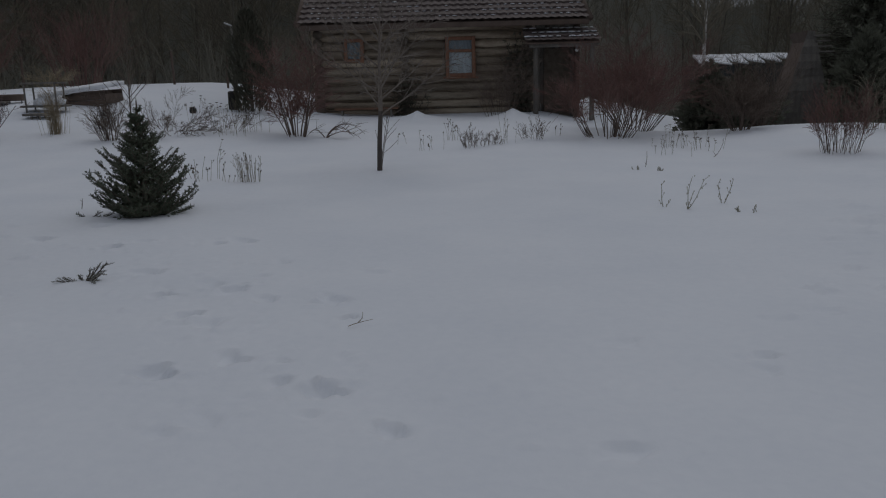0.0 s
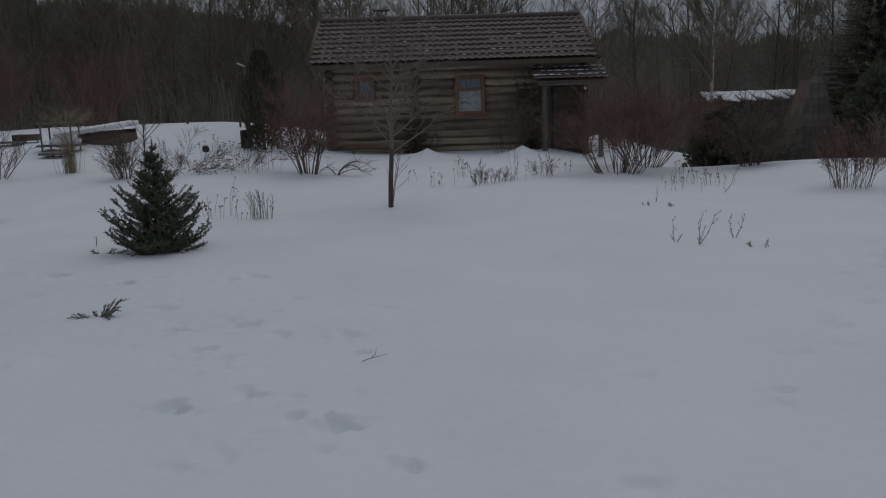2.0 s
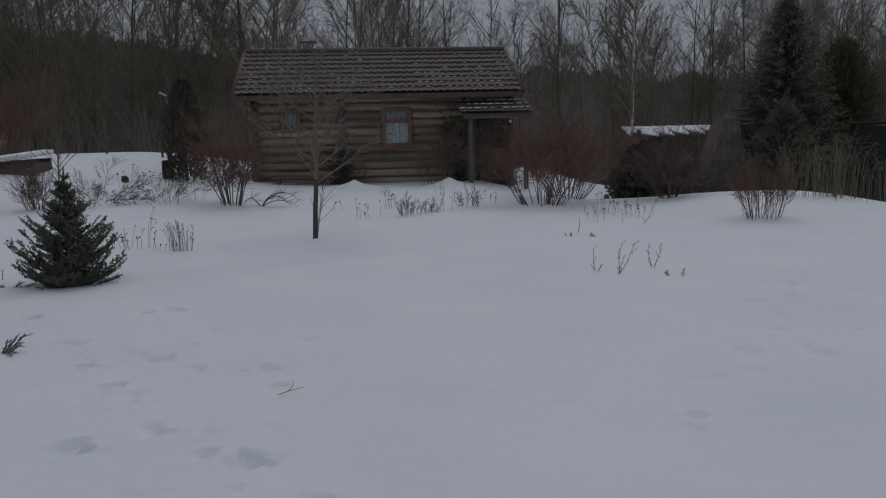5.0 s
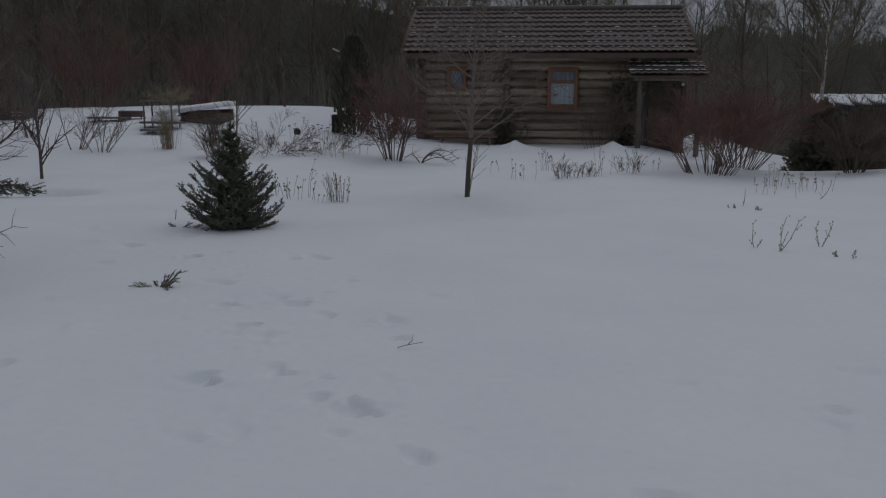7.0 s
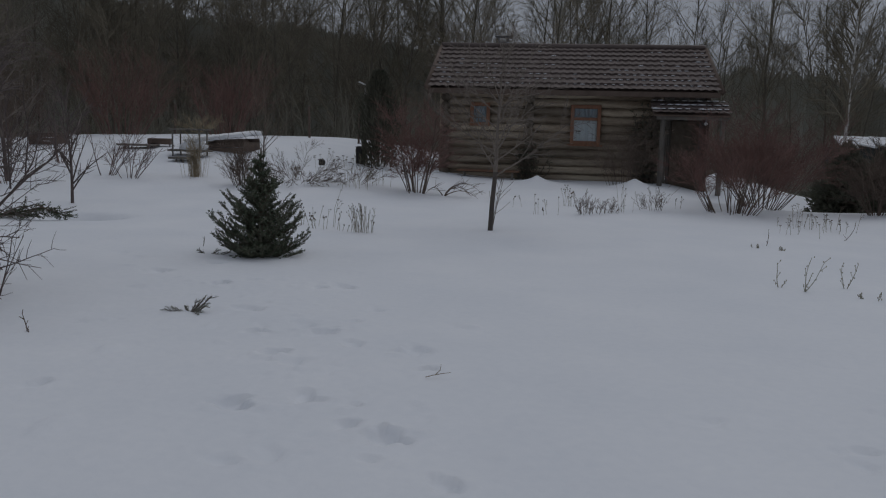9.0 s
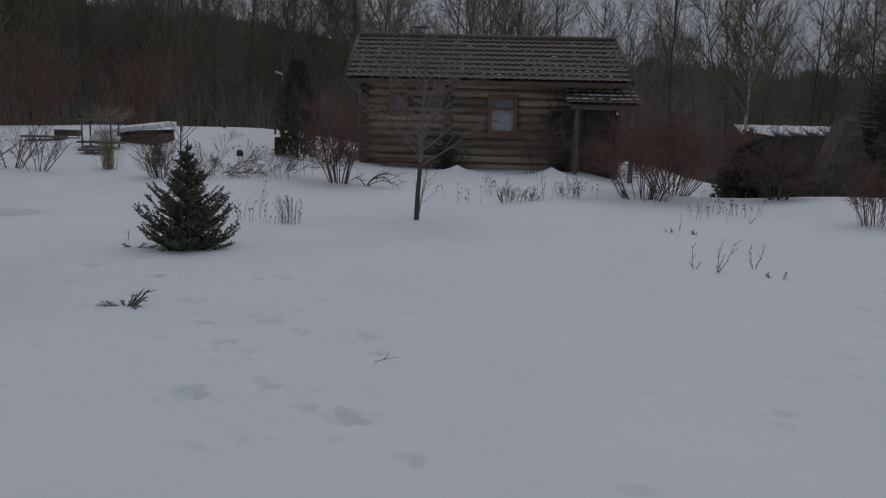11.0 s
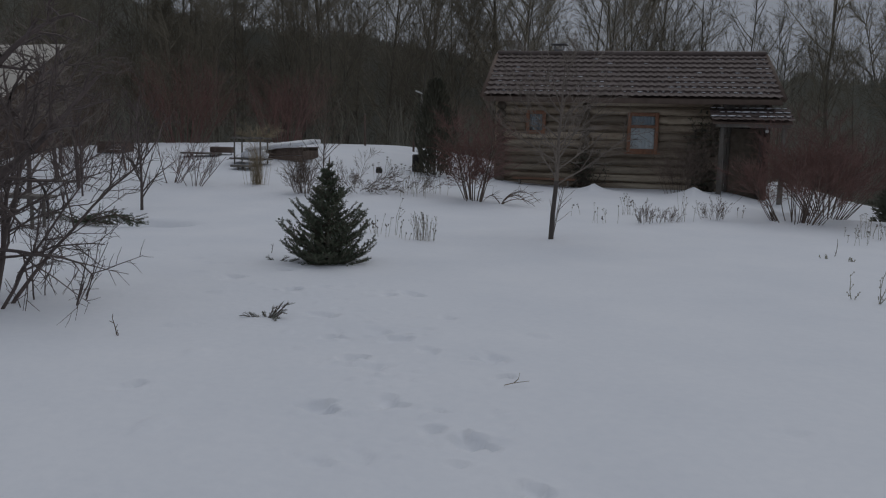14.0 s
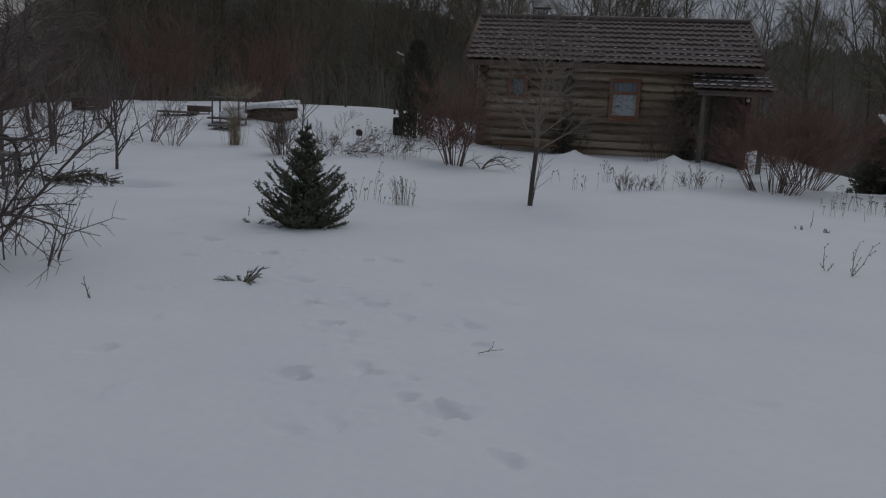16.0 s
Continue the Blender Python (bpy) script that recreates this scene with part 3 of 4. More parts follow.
shrub("dense leafless red-twigged shrub by the porch", spot(2.45, 14.2), 40, 1.15, 0.82, 33, RED, 0.0085, 13, 8, base=0.35, stem_mat=BROWN, start=0.55, angle=42)
shrub("dense leafless red-twigged shrub by the porch", spot(3.1, 15.8), 40, 1.6, 0.9, 34, RED, 0.009, 13, 8, base=0.3, stem_mat=BROWN, start=0.42, angle=42)
shrub("leafless reddish shrub fanning out of the snow", spot(5.31, 11.83), 46, 0.82, 0.25, 35, RED, 0.0042, 6, 4, base=0.25, stem_mat=BROWN, start=0.35)
shrub("brown leafless shrub near dark conifers", spot(4.85, 15.2), 30, 1.0, 0.85, 36, BROWN, 0.008, 12, 8, start=0.35, angle=45)
shrub("fine brown twiggy shrub behind the small fir", spot(-6.03, 13.75), 30, 0.75, 0.5, 37, BROWN, 0.006, 8, 4)
shrub("tangled brown brushwood lying in the snow", spot(-5.5, 14.9), 26, 0.75, 1.9, 38, BROWN, 0.006, 9, 6, arch=0.2, base=0.5)
shrub("tangled brown brushwood lying in the snow", spot(-4.7, 15.6), 14, 0.6, 1.5, 39, BROWN, 0.005, 7, 4, arch=0.12, base=0.5)
shrub("brown leafless shrub before the grey hut", spot(5.55, 16.4), 26, 1.4, 0.55, 40, BROWN, 0.009, 9, 6)
for i, (x, y, h, n) in enumerate(((-10.84, 14.87, 1.2, 16), (-8.81, 13.62, 1.05, 13), (-8.2, 13.5, 0.95, 13), (-9.85, 12.35, 1.25, 12), (-10.6, 13.2, 1.2, 12), (-11.6, 12.4, 1.3, 12), (-6.2, 6.9, 1.0, 7))):
    shrub("leafless brown fruit bush standing in snow", spot(x, y), max(6, n * 6 // 10), h, 0.75, 50 + i, BUSH, 0.010, 7, 4, group="fruit bushes", name="fruit_bush")
for i, (x, y, h) in enumerate(((-13.5, 20.5, 2.2), (-16.0, 19.0, 2.3), (-11.3, 22.5, 2.0), (-18.2, 21.0, 2.4))):
    shrub("tall dense brown leafless hedge shrub", spot(x, y), 36, h, 0.55, 60 + i, BROWN if i % 2 else RED, 0.012, 9, 6, group="hedge shrubs", name="hedge_shrub", base=0.6)
shrub("thin brown leafless shrub against the cabin wall", spot(0.55, 18.7), 22, 1.25, 0.5, 41, BROWN, 0.006, 10, 6, base=0.35, start=0.2, angle=40)
thin = ((6, 6, 22, 0.25, 0.4, 35, 0.03, 0.02, 0.25), (3, 4, 4, 0.2, 0.45, 35, 0.07, 0.05, 0.4), (3, 2, 0, 0, 0, 0, 0.1, 0.02, 0.5))
bare_tree("young_tree", "thin leafless sapling behind the small fir", 2.3, 0.016, 71, thin, BROWN, BROWN, at=spot(-5.85, 14.2))
bare_tree("young_tree", "small leafless tree with a pinkish-brown stem", 1.9, 0.028, 72, thin, PLUM, PLUM, at=spot(-7.4, 10.95))
bare_tree("young_tree", "thin leafless sapling among fruit bushes", 1.9, 0.02, 73, thin, PLUM, PLUM, at=spot(-9.4, 11.9))

FRUIT = ((7, 6, 10, 0.25, 0.5, 50, 0.06, 0.01, 0.25), (4, 5, 7, 0.15, 0.42, 44, 0.10, 0.03, 0.3), (3, 3, 4, 0.15, 0.45, 40, 0.1, 0.03, 0.45), (3, 1, 0, 0, 0, 0, 0.12, 0.0, 0.9))
for i, (x, y, h) in enumerate(((-10.1, 12.6, 2.9), (-11.4, 13.5, 3.1), (-9.3, 10.6, 2.7), (-12.6, 12.2, 3.2), (-8.1, 8.3, 2.6), (-13.2, 15.4, 3.0))):
    bare_tree("fruit_tree", "leafless fruit tree with a wide twiggy crown", h, 0.045, 75 + i, FRUIT, PLUM, SAPBARK, group="fruit trees", at=spot(x, y, 60 * i))

# the old plum tree near the path
plum = thing("plum_tree", "leafless many-stemmed plum tree with low branches", "tree", at=spot(-3.73, 4.6))
rng = random.Random(83)
OLD = ((7, 9, 9, 0.2, 0.5, 50, 0.10, 0.02, 0.3), (5, 7, 8, 0.2, 0.5, 46, 0.13, 0.02, 0.3), (3, 4, 5, 0.2, 0.45, 42, 0.12, 0.02, 0.35), (3, 2, 0, 0, 0, 0, 0.12, 0.03, 0.5))
starts = [(Vector((dx * 0.3, dy * 0.3, -0.15)), Vector((dx, dy, 1)), h, r, 0) for dx, dy, h, r in ((-0.02, 0.02, 2.6, 0.072), (0.2, 0.15, 2.1, 0.022), (-0.35, 0.1, 2.4, 0.026), (-0.1, 0.4, 2.2, 0.02), (0.42, 0.1, 1.5, 0.014), (0.2, 0.5, 1.9, 0.016))]
starts += [(Vector((0.02, 0, z)), Vector(d), l, r, 1) for z, r, d, l in ((0.95, 0.021, (0.4, 0.05, -0.85), 0.55), (0.45, 0.015, (0.9, 0.1, -0.27), 1.2), (0.32, 0.012, (0.6, 0.75, 0.12), 0.9), (0.55, 0.013, (0.4, 0.9, 0.3), 1.0), (0.7, 0.012, (0.5, 0.3, 0.5), 0.9), (0.5, 0.010, (0.5, -0.2, 0.35), 0.7))]
for p, d, l, r, lev in starts:
    bags = [Bag(), Bag(), Bag()]
    grow(bags, p, d.normalized(), l, r, lev, OLD, rng)
    limb = bags[lev].part("stem" if lev == 0 else "branch", PLUM, plum)
    rest = Bag()
    for bag in (bags[1] if lev == 0 else Bag(), bags[2]):
        n0 = len(rest.v)
        rest.v += bag.v
        rest.f += [tuple(i + n0 for i in f) for f in bag.f]
    rest.part("twig_spray", PLUM, limb, kind="stuff")
shrub("thin purple-brown shoots rising from snow", spot(-3.45, 5.0), 7, 0.55, 0.35, 84, PLUM, 0.007, 3, 2, name="root_shoots", base=0.25)


# ---- conifers ----
def needles_along(bag, a, b, per_metre, length, width, rng, flat=0.5):
    d = (b - a)
    n = max(3, int(d.length * per_metre))
    d.normalize()
    for i in range(n):
        p = a.lerp(b, (i + rng.random()) / n)
        out = turned(d, rng, radians(rng.uniform(38, 62)))
        if out.z < -0.35:
            out.z *= -flat
        side = out.cross(d)
        if side.length < 1e-3:
            continue
        bag.blade(p, out.normalized(), side.normalized(), length * rng.uniform(0.7, 1.1), width)


def small_fir(at):
    t = thing("fir_tree", "small dark green fir with a wide skirt standing in snow", "tree", at=at)
    rng = random.Random(91)
    wood, green = Bag(), Bag()
    wood.tube([Vector((0, 0, -0.15)), Vector((0.0, 0, 0.5)), Vector((0.01, 0, 0.97))], [0.03, 0.02, 0.005], 7)
    profile = ((0.0, 0.30), (0.12, 0.42), (0.22, 0.50), (0.34, 0.47), (0.48, 0.43), (0.58, 0.37), (0.67, 0.21), (0.74, 0.08), (0.95, 0.03))

    def girth(z):
        for (z0, r0), (z1, r1) in zip(profile, profile[1:]):
            if z <= z1:
                return r0 + (r1 - r0) * (z - z0) / (z1 - z0)
        return 0.03

    n = 150
    for i in range(n):
        k = (i + rng.random() * 0.6) / n
        tip_z = max(0.03, 0.03 + 0.81 * k + rng.gauss(0, 0.03))
        reach = girth(tip_z) * (rng.uniform(0.78, 1.1) if i % 2 else rng.uniform(0.35, 0.75))
        a = i * 2.399 + rng.uniform(-0.25, 0.25)
        z0 = max(0.01, tip_z - reach * rng.uniform(0.45, 0.7))
        out = Vector((math.cos(a), math.sin(a), 0))
        across = Vector((-out.y, out.x, 0))
        sway = rng.uniform(-0.05, 0.05)
        pts = []
        for s in range(7):
            f = s / 6
            pts.append(Vector((0, 0, z0)) + out * reach * (1.12 * f - 0.12 * f * f) + across * sway * f * f + Vector((0, 0, (tip_z - z0) * (0.35 * f + 0.65 * f ** 2.2))))
        wood.tube(pts, [0.007, 0.006, 0.006, 0.005, 0.004, 0.003, 0.002], 4)
        for s in range(6):
            needles_along(green, pts[s], pts[s + 1], 210, 0.027, 0.0052, rng)
            if s == 0:
                continue
            away = (pts[s + 1] - pts[s]).normalized()
            flat = away.cross(Vector((0, 0, 1))).normalized()
            for sgn in (-1, 1):
                if rng.random() < 0.88:
                    e = pts[s].lerp(pts[s + 1], rng.random())
                    f = e + (away * 0.75 + flat * sgn * 0.75 + Vector((0, 0, rng.uniform(0.0, 0.35)))).normalized() * (0.035 + reach * rng.uniform(0.2, 0.36) * (1.15 - 0.16 * s))
                    wood.tube([e, f], [0.003, 0.002], 3)
                    needles_along(green, e, f, 210, 0.025, 0.005, rng)
    needles_along(green, Vector((0.01, 0, 0.70)), Vector((0.01, 0, 0.99)), 200, 0.02, 0.003, rng)
    wood.part("trunk", BROWN, t)
    green.part("foliage", NEEDLE, t, smooth_faces=False)
    return t


small_fir(spot(-2.50, 7.62, 0, 0.05) @ Matrix.Diagonal((1.03, 1.03, 1.14, 1)))


def sprig(name, label, at, twigs, seed, mat):
    t = thing(name, label, "twig", at=at)
    rng = random.Random(seed)
    wood, green = Bag(), Bag()
    for a, l, up in twigs:
        d = Vector((math.cos(a), math.sin(a) * 0.7, up)).normalized()
        p = Vector((0, 0, -0.02))
        q = p + d * l * 0.6
        r = q + (d + Vector((0, 0, 0.2))).normalized() * l * 0.4
        wood.tube([p, q, r], [0.005, 0.004, 0.002], 4)
        for e, f in ((p, q), (q, r)):
            needles_along(green, e.lerp(f, 0.25), f, 260, 0.02, 0.0028, rng)
        for k in range(5):
            e = p.lerp(r, 0.3 + 0.14 * k)
            f = e + turned(d, rng, 0.6) * l * 0.28
            wood.tube([e, f], [0.003, 0.0015], 3)
            needles_along(green, e, f, 260, 0.018, 0.0026, rng)
    wood.part("wood", BROWN, t)
    green.part("foliage", mat, t, smooth_faces=False)
    return t


sprig("juniper_sprig", "grey-green juniper sprig poking out of the snow", spot(-1.72, 5.10), ((0.35, 0.20, 0.75), (0.7, 0.15, 0.9), (0.1, 0.15, 0.5), (1.3, 0.11, 0.9), (-0.7, 0.13, 0.1), (2.2, 0.09, 0.4), (3.0, 0.13, 0.18), (3.3, 0.17, 0.1), (0.0, 0.10, 0.2)), 95, NEEDLE_GREY)
sprig("fir_sprig", "small green fir twig beside the fir", spot(-2.98, 7.45), ((0.1, 0.24, 0.12), (2.9, 0.14, 0.3), (0.7, 0.12, 0.4)), 96, NEEDLE)


def fir_bough(at):
    t = thing("fir_bough", "cut dark green fir bough lying on snow", "branch", at=at)
    rng = random.Random(97)
    wood, green = Bag(), Bag()
    for i in range(9):
        a = rng.uniform(-0.5, 0.5) + (math.pi if i > 6 else 0)
        d = Vector((math.cos(a), math.sin(a) * 0.6, rng.uniform(0.12, 0.36))).normalized()
        p, l = Vector((rng.uniform(-0.2, 0.1), rng.uniform(-0.15, 0.15), 0.02)), rng.uniform(0.6, 1.15)
        q = p + d * l * 0.6
        r = q + (d - Vector((0, 0, 0.5))).normalized() * l * 0.4
        wood.tube([p, q, r], [0.012, 0.008, 0.003], 4)
        for e, f in ((p, q), (q, r)):
            for k in range(9):
                c = e.lerp(f, (k + rng.random()) / 9)
                h = c + turned((f - e).normalized(), rng, 0.8) * rng.uniform(0.12, 0.28)
                h.z = max(h.z - 0.06, 0.02)
                wood.tube([c, h], [0.004, 0.002], 3)
                needles_along(green, c, h, 130, 0.036, 0.006, rng)
    wood.part("wood", BROWN, t)
    green.part("foliage", NEEDLE, t, smooth_faces=False)


fir_bough(spot(-7.05, 9.3) @ Matrix.Scale(0.9, 4))


def big_conifer(name, label, at, height, radius, seed, mat, count=700, droop=0.25):
    t = thing(name, label, "tree", at=at)
    rng = random.Random(seed)
    wood, green = Bag(), Bag()
    wood.tube([Vector((0, 0, -0.4)), Vector((0, 0, height * 0.5)), Vector((0, 0, height))], [height * 0.018, height * 0.011, 0.01], 7)
    for i in range(count):
        k = (i + rng.random()) / count
        z = 0.05 + height * (1 - (1 - k) ** 1.0) * 0.97
        reach = radius * (1 - k) ** 0.85 * rng.uniform(0.6, 1.1) + 0.08
        a = rng.uniform(0, math.tau)
        p = Vector((0, 0, z))
        q = p + Vector((math.cos(a), math.sin(a), -droop + 0.5 * k)) * reach * 0.6
        r = q + Vector((math.cos(a), math.sin(a), 0.12)) * reach * 0.4
        wood.tube([p, q, r], [0.02, 0.012, 0.004], 3)
        for e, f in ((p, q), (q, r)):
            d = (f - e).normalized()
            m = max(2, int((f - e).length * 34))
            for s in range(m):
                c = e.lerp(f, (s + rng.random()) / m)
                out = turned(d, rng, radians(rng.uniform(30, 75)))
                out.z -= 0.25
                side = out.cross(Vector((0, 0, 1)))
                if side.length > 0.05:
                    green.blade(c, out.normalized(), side.normalized(), rng.uniform(0.08, 0.17), rng.uniform(0.009, 0.018))
    wood.part("trunk", BARK, t)
    green.part("foliage", mat, t, smooth_faces=False)
    return t


big_conifer("spruce_tree", "tall dark green spruce behind dry grass", pose(9.2, 21.0, -0.7), 5.4, 2.2, 101, SPRUCE, 1200)

def bushy_conifer(name, label, at, height, radius, seed, mat, count, sharp):
    """A dense evergreen of upright sprays on an uneven egg-shaped crown; sharp: how far it tapers."""
    t = thing(name, label, "tree", at=at)
    rng = random.Random(seed)
    wood, green = Bag(), Bag()
    wood.tube([Vector((0, 0, -0.4)), Vector((0, 0, height * 0.9))], [height * 0.02, 0.012], 7)
    for i in range(count):
        k = rng.random()
        a = rng.uniform(0, math.tau)
        lobe = 1 + 0.35 * noise.noise((math.cos(a) * 1.3, math.sin(a) * 1.3, k * 3.2 + seed))
        r = radius * math.sin(math.pi * (0.16 + 0.84 * k) ** 0.8) ** sharp * lobe * rng.uniform(0.6, 1.05)
        p, q = Vector((0, 0, height * k * 0.9)), Vector((math.cos(a) * r, math.sin(a) * r, height * k * lobe ** 0.3 + 0.1))
        wood.tube([p, q], [0.010, 0.003], 3)
        d = (q - p).normalized()
        for s in range(26):
            c = p.lerp(q, 1 - 0.55 * rng.random() ** 1.6)
            out = (turned(d, rng, rng.uniform(0.2, 1.0)) + Vector((0, 0, 0.45))).normalized()
            side = turned(out, rng, 1.57)
            green.blade(c, out, side, rng.uniform(0.06, 0.14), rng.uniform(0.008, 0.018))
    wood.part("trunk", BARK, t)
    green.part("foliage", mat, t, smooth_faces=False)
    return t


bushy_conifer("thuja_tree", "rounded bronze-green thuja beside the tall spruce", pose(11.36, 22.6, -0.9), 4.4, 1.0, 102, BRONZE, 1500, 0.5)
bushy_conifer("juniper_bush", "spreading dark juniper behind the snow edge", pose(4.8, 17.4, -0.35), 1.45, 0.7, 103, SPRUCE, 620, 0.8)
bushy_conifer("juniper_bush", "spreading dark juniper beside the grey hut", pose(8.1, 18.2, -0.6), 2.3, 0.85, 107, SPRUCE, 700, 0.7)
bushy_conifer("juniper_bush", "spreading dark juniper behind the snow edge", pose(5.7, 18.4, -0.5), 1.45, 0.9, 105, SPRUCE, 620, 0.8)


def column_conifer(at, height, radius, seed):
    t = thing("thuja_tree", "narrow dark thuja beside the cabin corner", "tree", at=at)
    rng = random.Random(seed)
    wood, green = Bag(), Bag()
    wood.tube([Vector((0, 0, -0.2)), Vector((0, 0, height * 0.9))], [0.05, 0.01], 6)
    for i in range(4200):
        k = rng.random() ** 0.9
        z = 0.02 + height * k
        r = radius * min(1.0, (1 - k) * 3.2) ** 0.5 * (0.9 + 0.12 * math.sin(9 * k + 3)) * rng.uniform(0.35, 1.2)
        a = rng.uniform(0, math.tau)
        d = Vector((math.cos(a) * 0.5, math.sin(a) * 0.5, 0.9)).normalized()
        p = Vector((math.cos(a) * r, math.sin(a) * r, z - 0.05))
        side = turned(d, rng, 1.57)
        green.blade(p, d, side, rng.uniform(0.07, 0.16), rng.uniform(0.010, 0.024))
    for i in range(60):
        a, z = rng.uniform(0, math.tau), height * rng.uniform(0.05, 0.8)
        wood.tube([Vector((0, 0, z)), Vector((math.cos(a) * radius * 0.7, math.sin(a) * radius * 0.7, z + 0.2))], [0.012, 0.004], 3)
    wood.part("trunk", BARK, t)
    green.part("foliage", THUJA, t, smooth_faces=False)


column_conifer(spot(-4.98, 18.2), 2.15, 0.42, 104)


def climber(at, height, seed):
    t = thing("climbing_plant", "dark leafless climber on the cabin corner", "climber", at=at)
    rng = random.Random(seed)
    wood, leaf = Bag(), Bag()
    for i in range(26):
        pts = [Vector((rng.gauss(0, 0.09), rng.gauss(0, 0.03), -0.1))]
        while pts[-1].z < height * rng.uniform(0.6, 1.0):
            pts.append(pts[-1] + Vector((rng.gauss(0, 0.06), rng.gauss(0, 0.02), 0.14)))
        wood.tube(pts, [0.008] * len(pts), 4)
        for p in pts[2:]:
            for _ in range(5):
                d = Vector((rng.gauss(0, 1), rng.gauss(-0.5, 0.5), rng.gauss(0, 0.7))).normalized()
                leaf.blade(p, d, turned(d, rng, 1.57), rng.uniform(0.05, 0.12), 0.014)
    wood.part("stem", BROWN, t)
    leaf.part("foliage", THUJA, t, smooth_faces=False)


climber(pose(1.02, 20.28, -0.1), 2.3, 106)
climber(pose(-1.78, 19.85, -0.1), 1.25, 109)


# ---- dry perennials ----
def dry_stems(label, at, count, height, spread, seed, mat, head=0.010, branched=0.5, name="dry_perennial", flat_heads=False):
    t = thing(name, label, "dry plant", at=at)
    rng = random.Random(seed)
    for _ in range(count):
        stem, top = Bag(), Bag()
        p = Vector((rng.gauss(0, spread), rng.gauss(0, spread * 0.6), -0.05))
        h = height * rng.uniform(0.45, 1.1)
        d = Vector((rng.gauss(0, 0.12), rng.gauss(0, 0.12), 1)).normalized()
        q = p + d * h * 0.55
        d = (d + Vector((rng.gauss(0, 0.12), rng.gauss(0, 0.12), 0))).normalized()
        r = q + d * h * 0.45
        stem.tube([p, q, r], [0.0027, 0.0024, 0.0019], 4)
        tips = [r]
        if rng.random() < branched:
            for _ in range(rng.randint(1, 3)):
                e = q.lerp(r, rng.uniform(0, 0.8))
                f = e + turned(d, rng, 0.55) * h * rng.uniform(0.12, 0.28)
                stem.tube([e, f], [0.002, 0.0015], 3)
                tips.append(f)
        for e in tips:
            s = head * rng.uniform(0.5, 1.1)
            top.lump(e, s * (2.2 if flat_heads else 1), s * (2.2 if flat_heads else 1), s * (0.6 if flat_heads else 1.3), 5, 2, 0.3, rng)
        ob = stem.part("stem", mat, t)
        top.part("seed_head", SEED, ob, kind="stuff")
    return t


dry_stems("clump of dry upright stems with dark seed heads", spot(-2.21, 9.70), 30, 0.38, 0.062, 111, DRYSTEM, 0.0065, 0.5)
dry_stems("thin dry stems with small seed heads", spot(-2.75, 9.79), 6, 0.30, 0.10, 112, DRYSTEM, 0.010)
dry_stems("leaning dry stems with dark buds", spot(-3.08, 9.99), 7, 0.34, 0.08, 113, DRYSTEM, 0.011, 0.8)
dry_stems("one tall dry stem with a flat umbel", spot(-2.72, 10.0), 2, 0.62, 0.03, 114, DRYSTEM, 0.012, 0.6, flat_heads=True)
dry_stems("thin dry stems with small seed heads", spot(-2.42, 9.65), 4, 0.26, 0.06, 115, DRYSTEM, 0.009)
for i, (x, y, n, h, s) in enumerate(((-0.42, 12.74, 7, 0.34, 0.13), (-0.15, 14.0, 9, 0.42, 0.07), (0.95, 13.4, 6, 0.5, 0.16), (1.6, 14.3, 4, 0.3, 0.12), (-1.2, 13.6, 3, 0.4, 0.15))):
    dry_stems("dry dark perennial stems standing in snow", spot(x, y), n, h, s, 120 + i, DRYSTEM, 0.011, 0.8)
for i, (x, y, n, h) in enumerate(((0.25, 13.1, 16, 0.36), (0.5, 13.3, 12, 0.34), (1.2, 13.9, 15, 0.38))):
    shrub("low dark twiggy perennial clump in snow", spot(x, y), n, h, 0.45, 126 + i, BROWN, 0.004, 5, 3, name="dry_perennial", base=0.16)
for i, (x, y, n, h, s) in enumerate(((3.44, 12.86, 16, 0.36, 0.26), (3.0, 11.86, 6, 0.32, 0.16), (3.75, 12.6, 9, 0.28, 0.25))):
    dry_stems("low dry twiggy plants with dark flat heads", spot(x, y), n, h, s, 130 + i, DRYSTEM, 0.008, 1.0, flat_heads=True)
for i, (x, y, n, h, s) in enumerate(((-4.35, 14.81, 16, 0.62, 0.22), (-3.95, 15.4, 8, 0.6, 0.2), (-4.9, 15.4, 10, 0.7, 0.25))):
    dry_stems("tall thin dry stems with flat seed umbels", spot(x, y), n, h, s, 140 + i, DRYSTEM, 0.014, 0.6, flat_heads=True)


def twiglet(label, at, shape, seed, head=True, name="budded_twig"):
    t = thing(name, label, "twig", at=at)
    rng = random.Random(seed)
    wood, buds = Bag(), Bag()
    for lean, h in shape:
        p, d = Vector((rng.gauss(0, 0.012), 0, -0.03)), Vector((lean, rng.gauss(0, 0.1), 1)).normalized()
        pts = [p]
        for s in range(4):
            d = (d + Vector((rng.gauss(-lean * 0.1, 0.1), rng.gauss(0, 0.06), 0.08))).normalized()
            pts.append(pts[-1] + d * h / 4)
        wood.tube(pts, [0.0042, 0.0038, 0.0034, 0.003, 0.002], 5)
        for s in range(1, 5):
            if head:
                buds.lump(pts[s] + Vector((rng.gauss(0, 0.008), 0, 0.006)), 0.0052, 0.0052, 0.009, 5, 2, 0.3, rng)
            if rng.random() < 0.6:
                e = pts[s] + turned(d, rng, 0.7) * h * 0.22
                wood.tube([pts[s], e], [0.003, 0.002], 4)
                if head:
                    buds.lump(e, 0.0052, 0.0052, 0.008, 5, 2, 0.3, rng)
    wood.part("wood", BUD if head else BROWN, t)
    if head:
        buds.part("buds", BUD, t, kind="stuff")
    return t


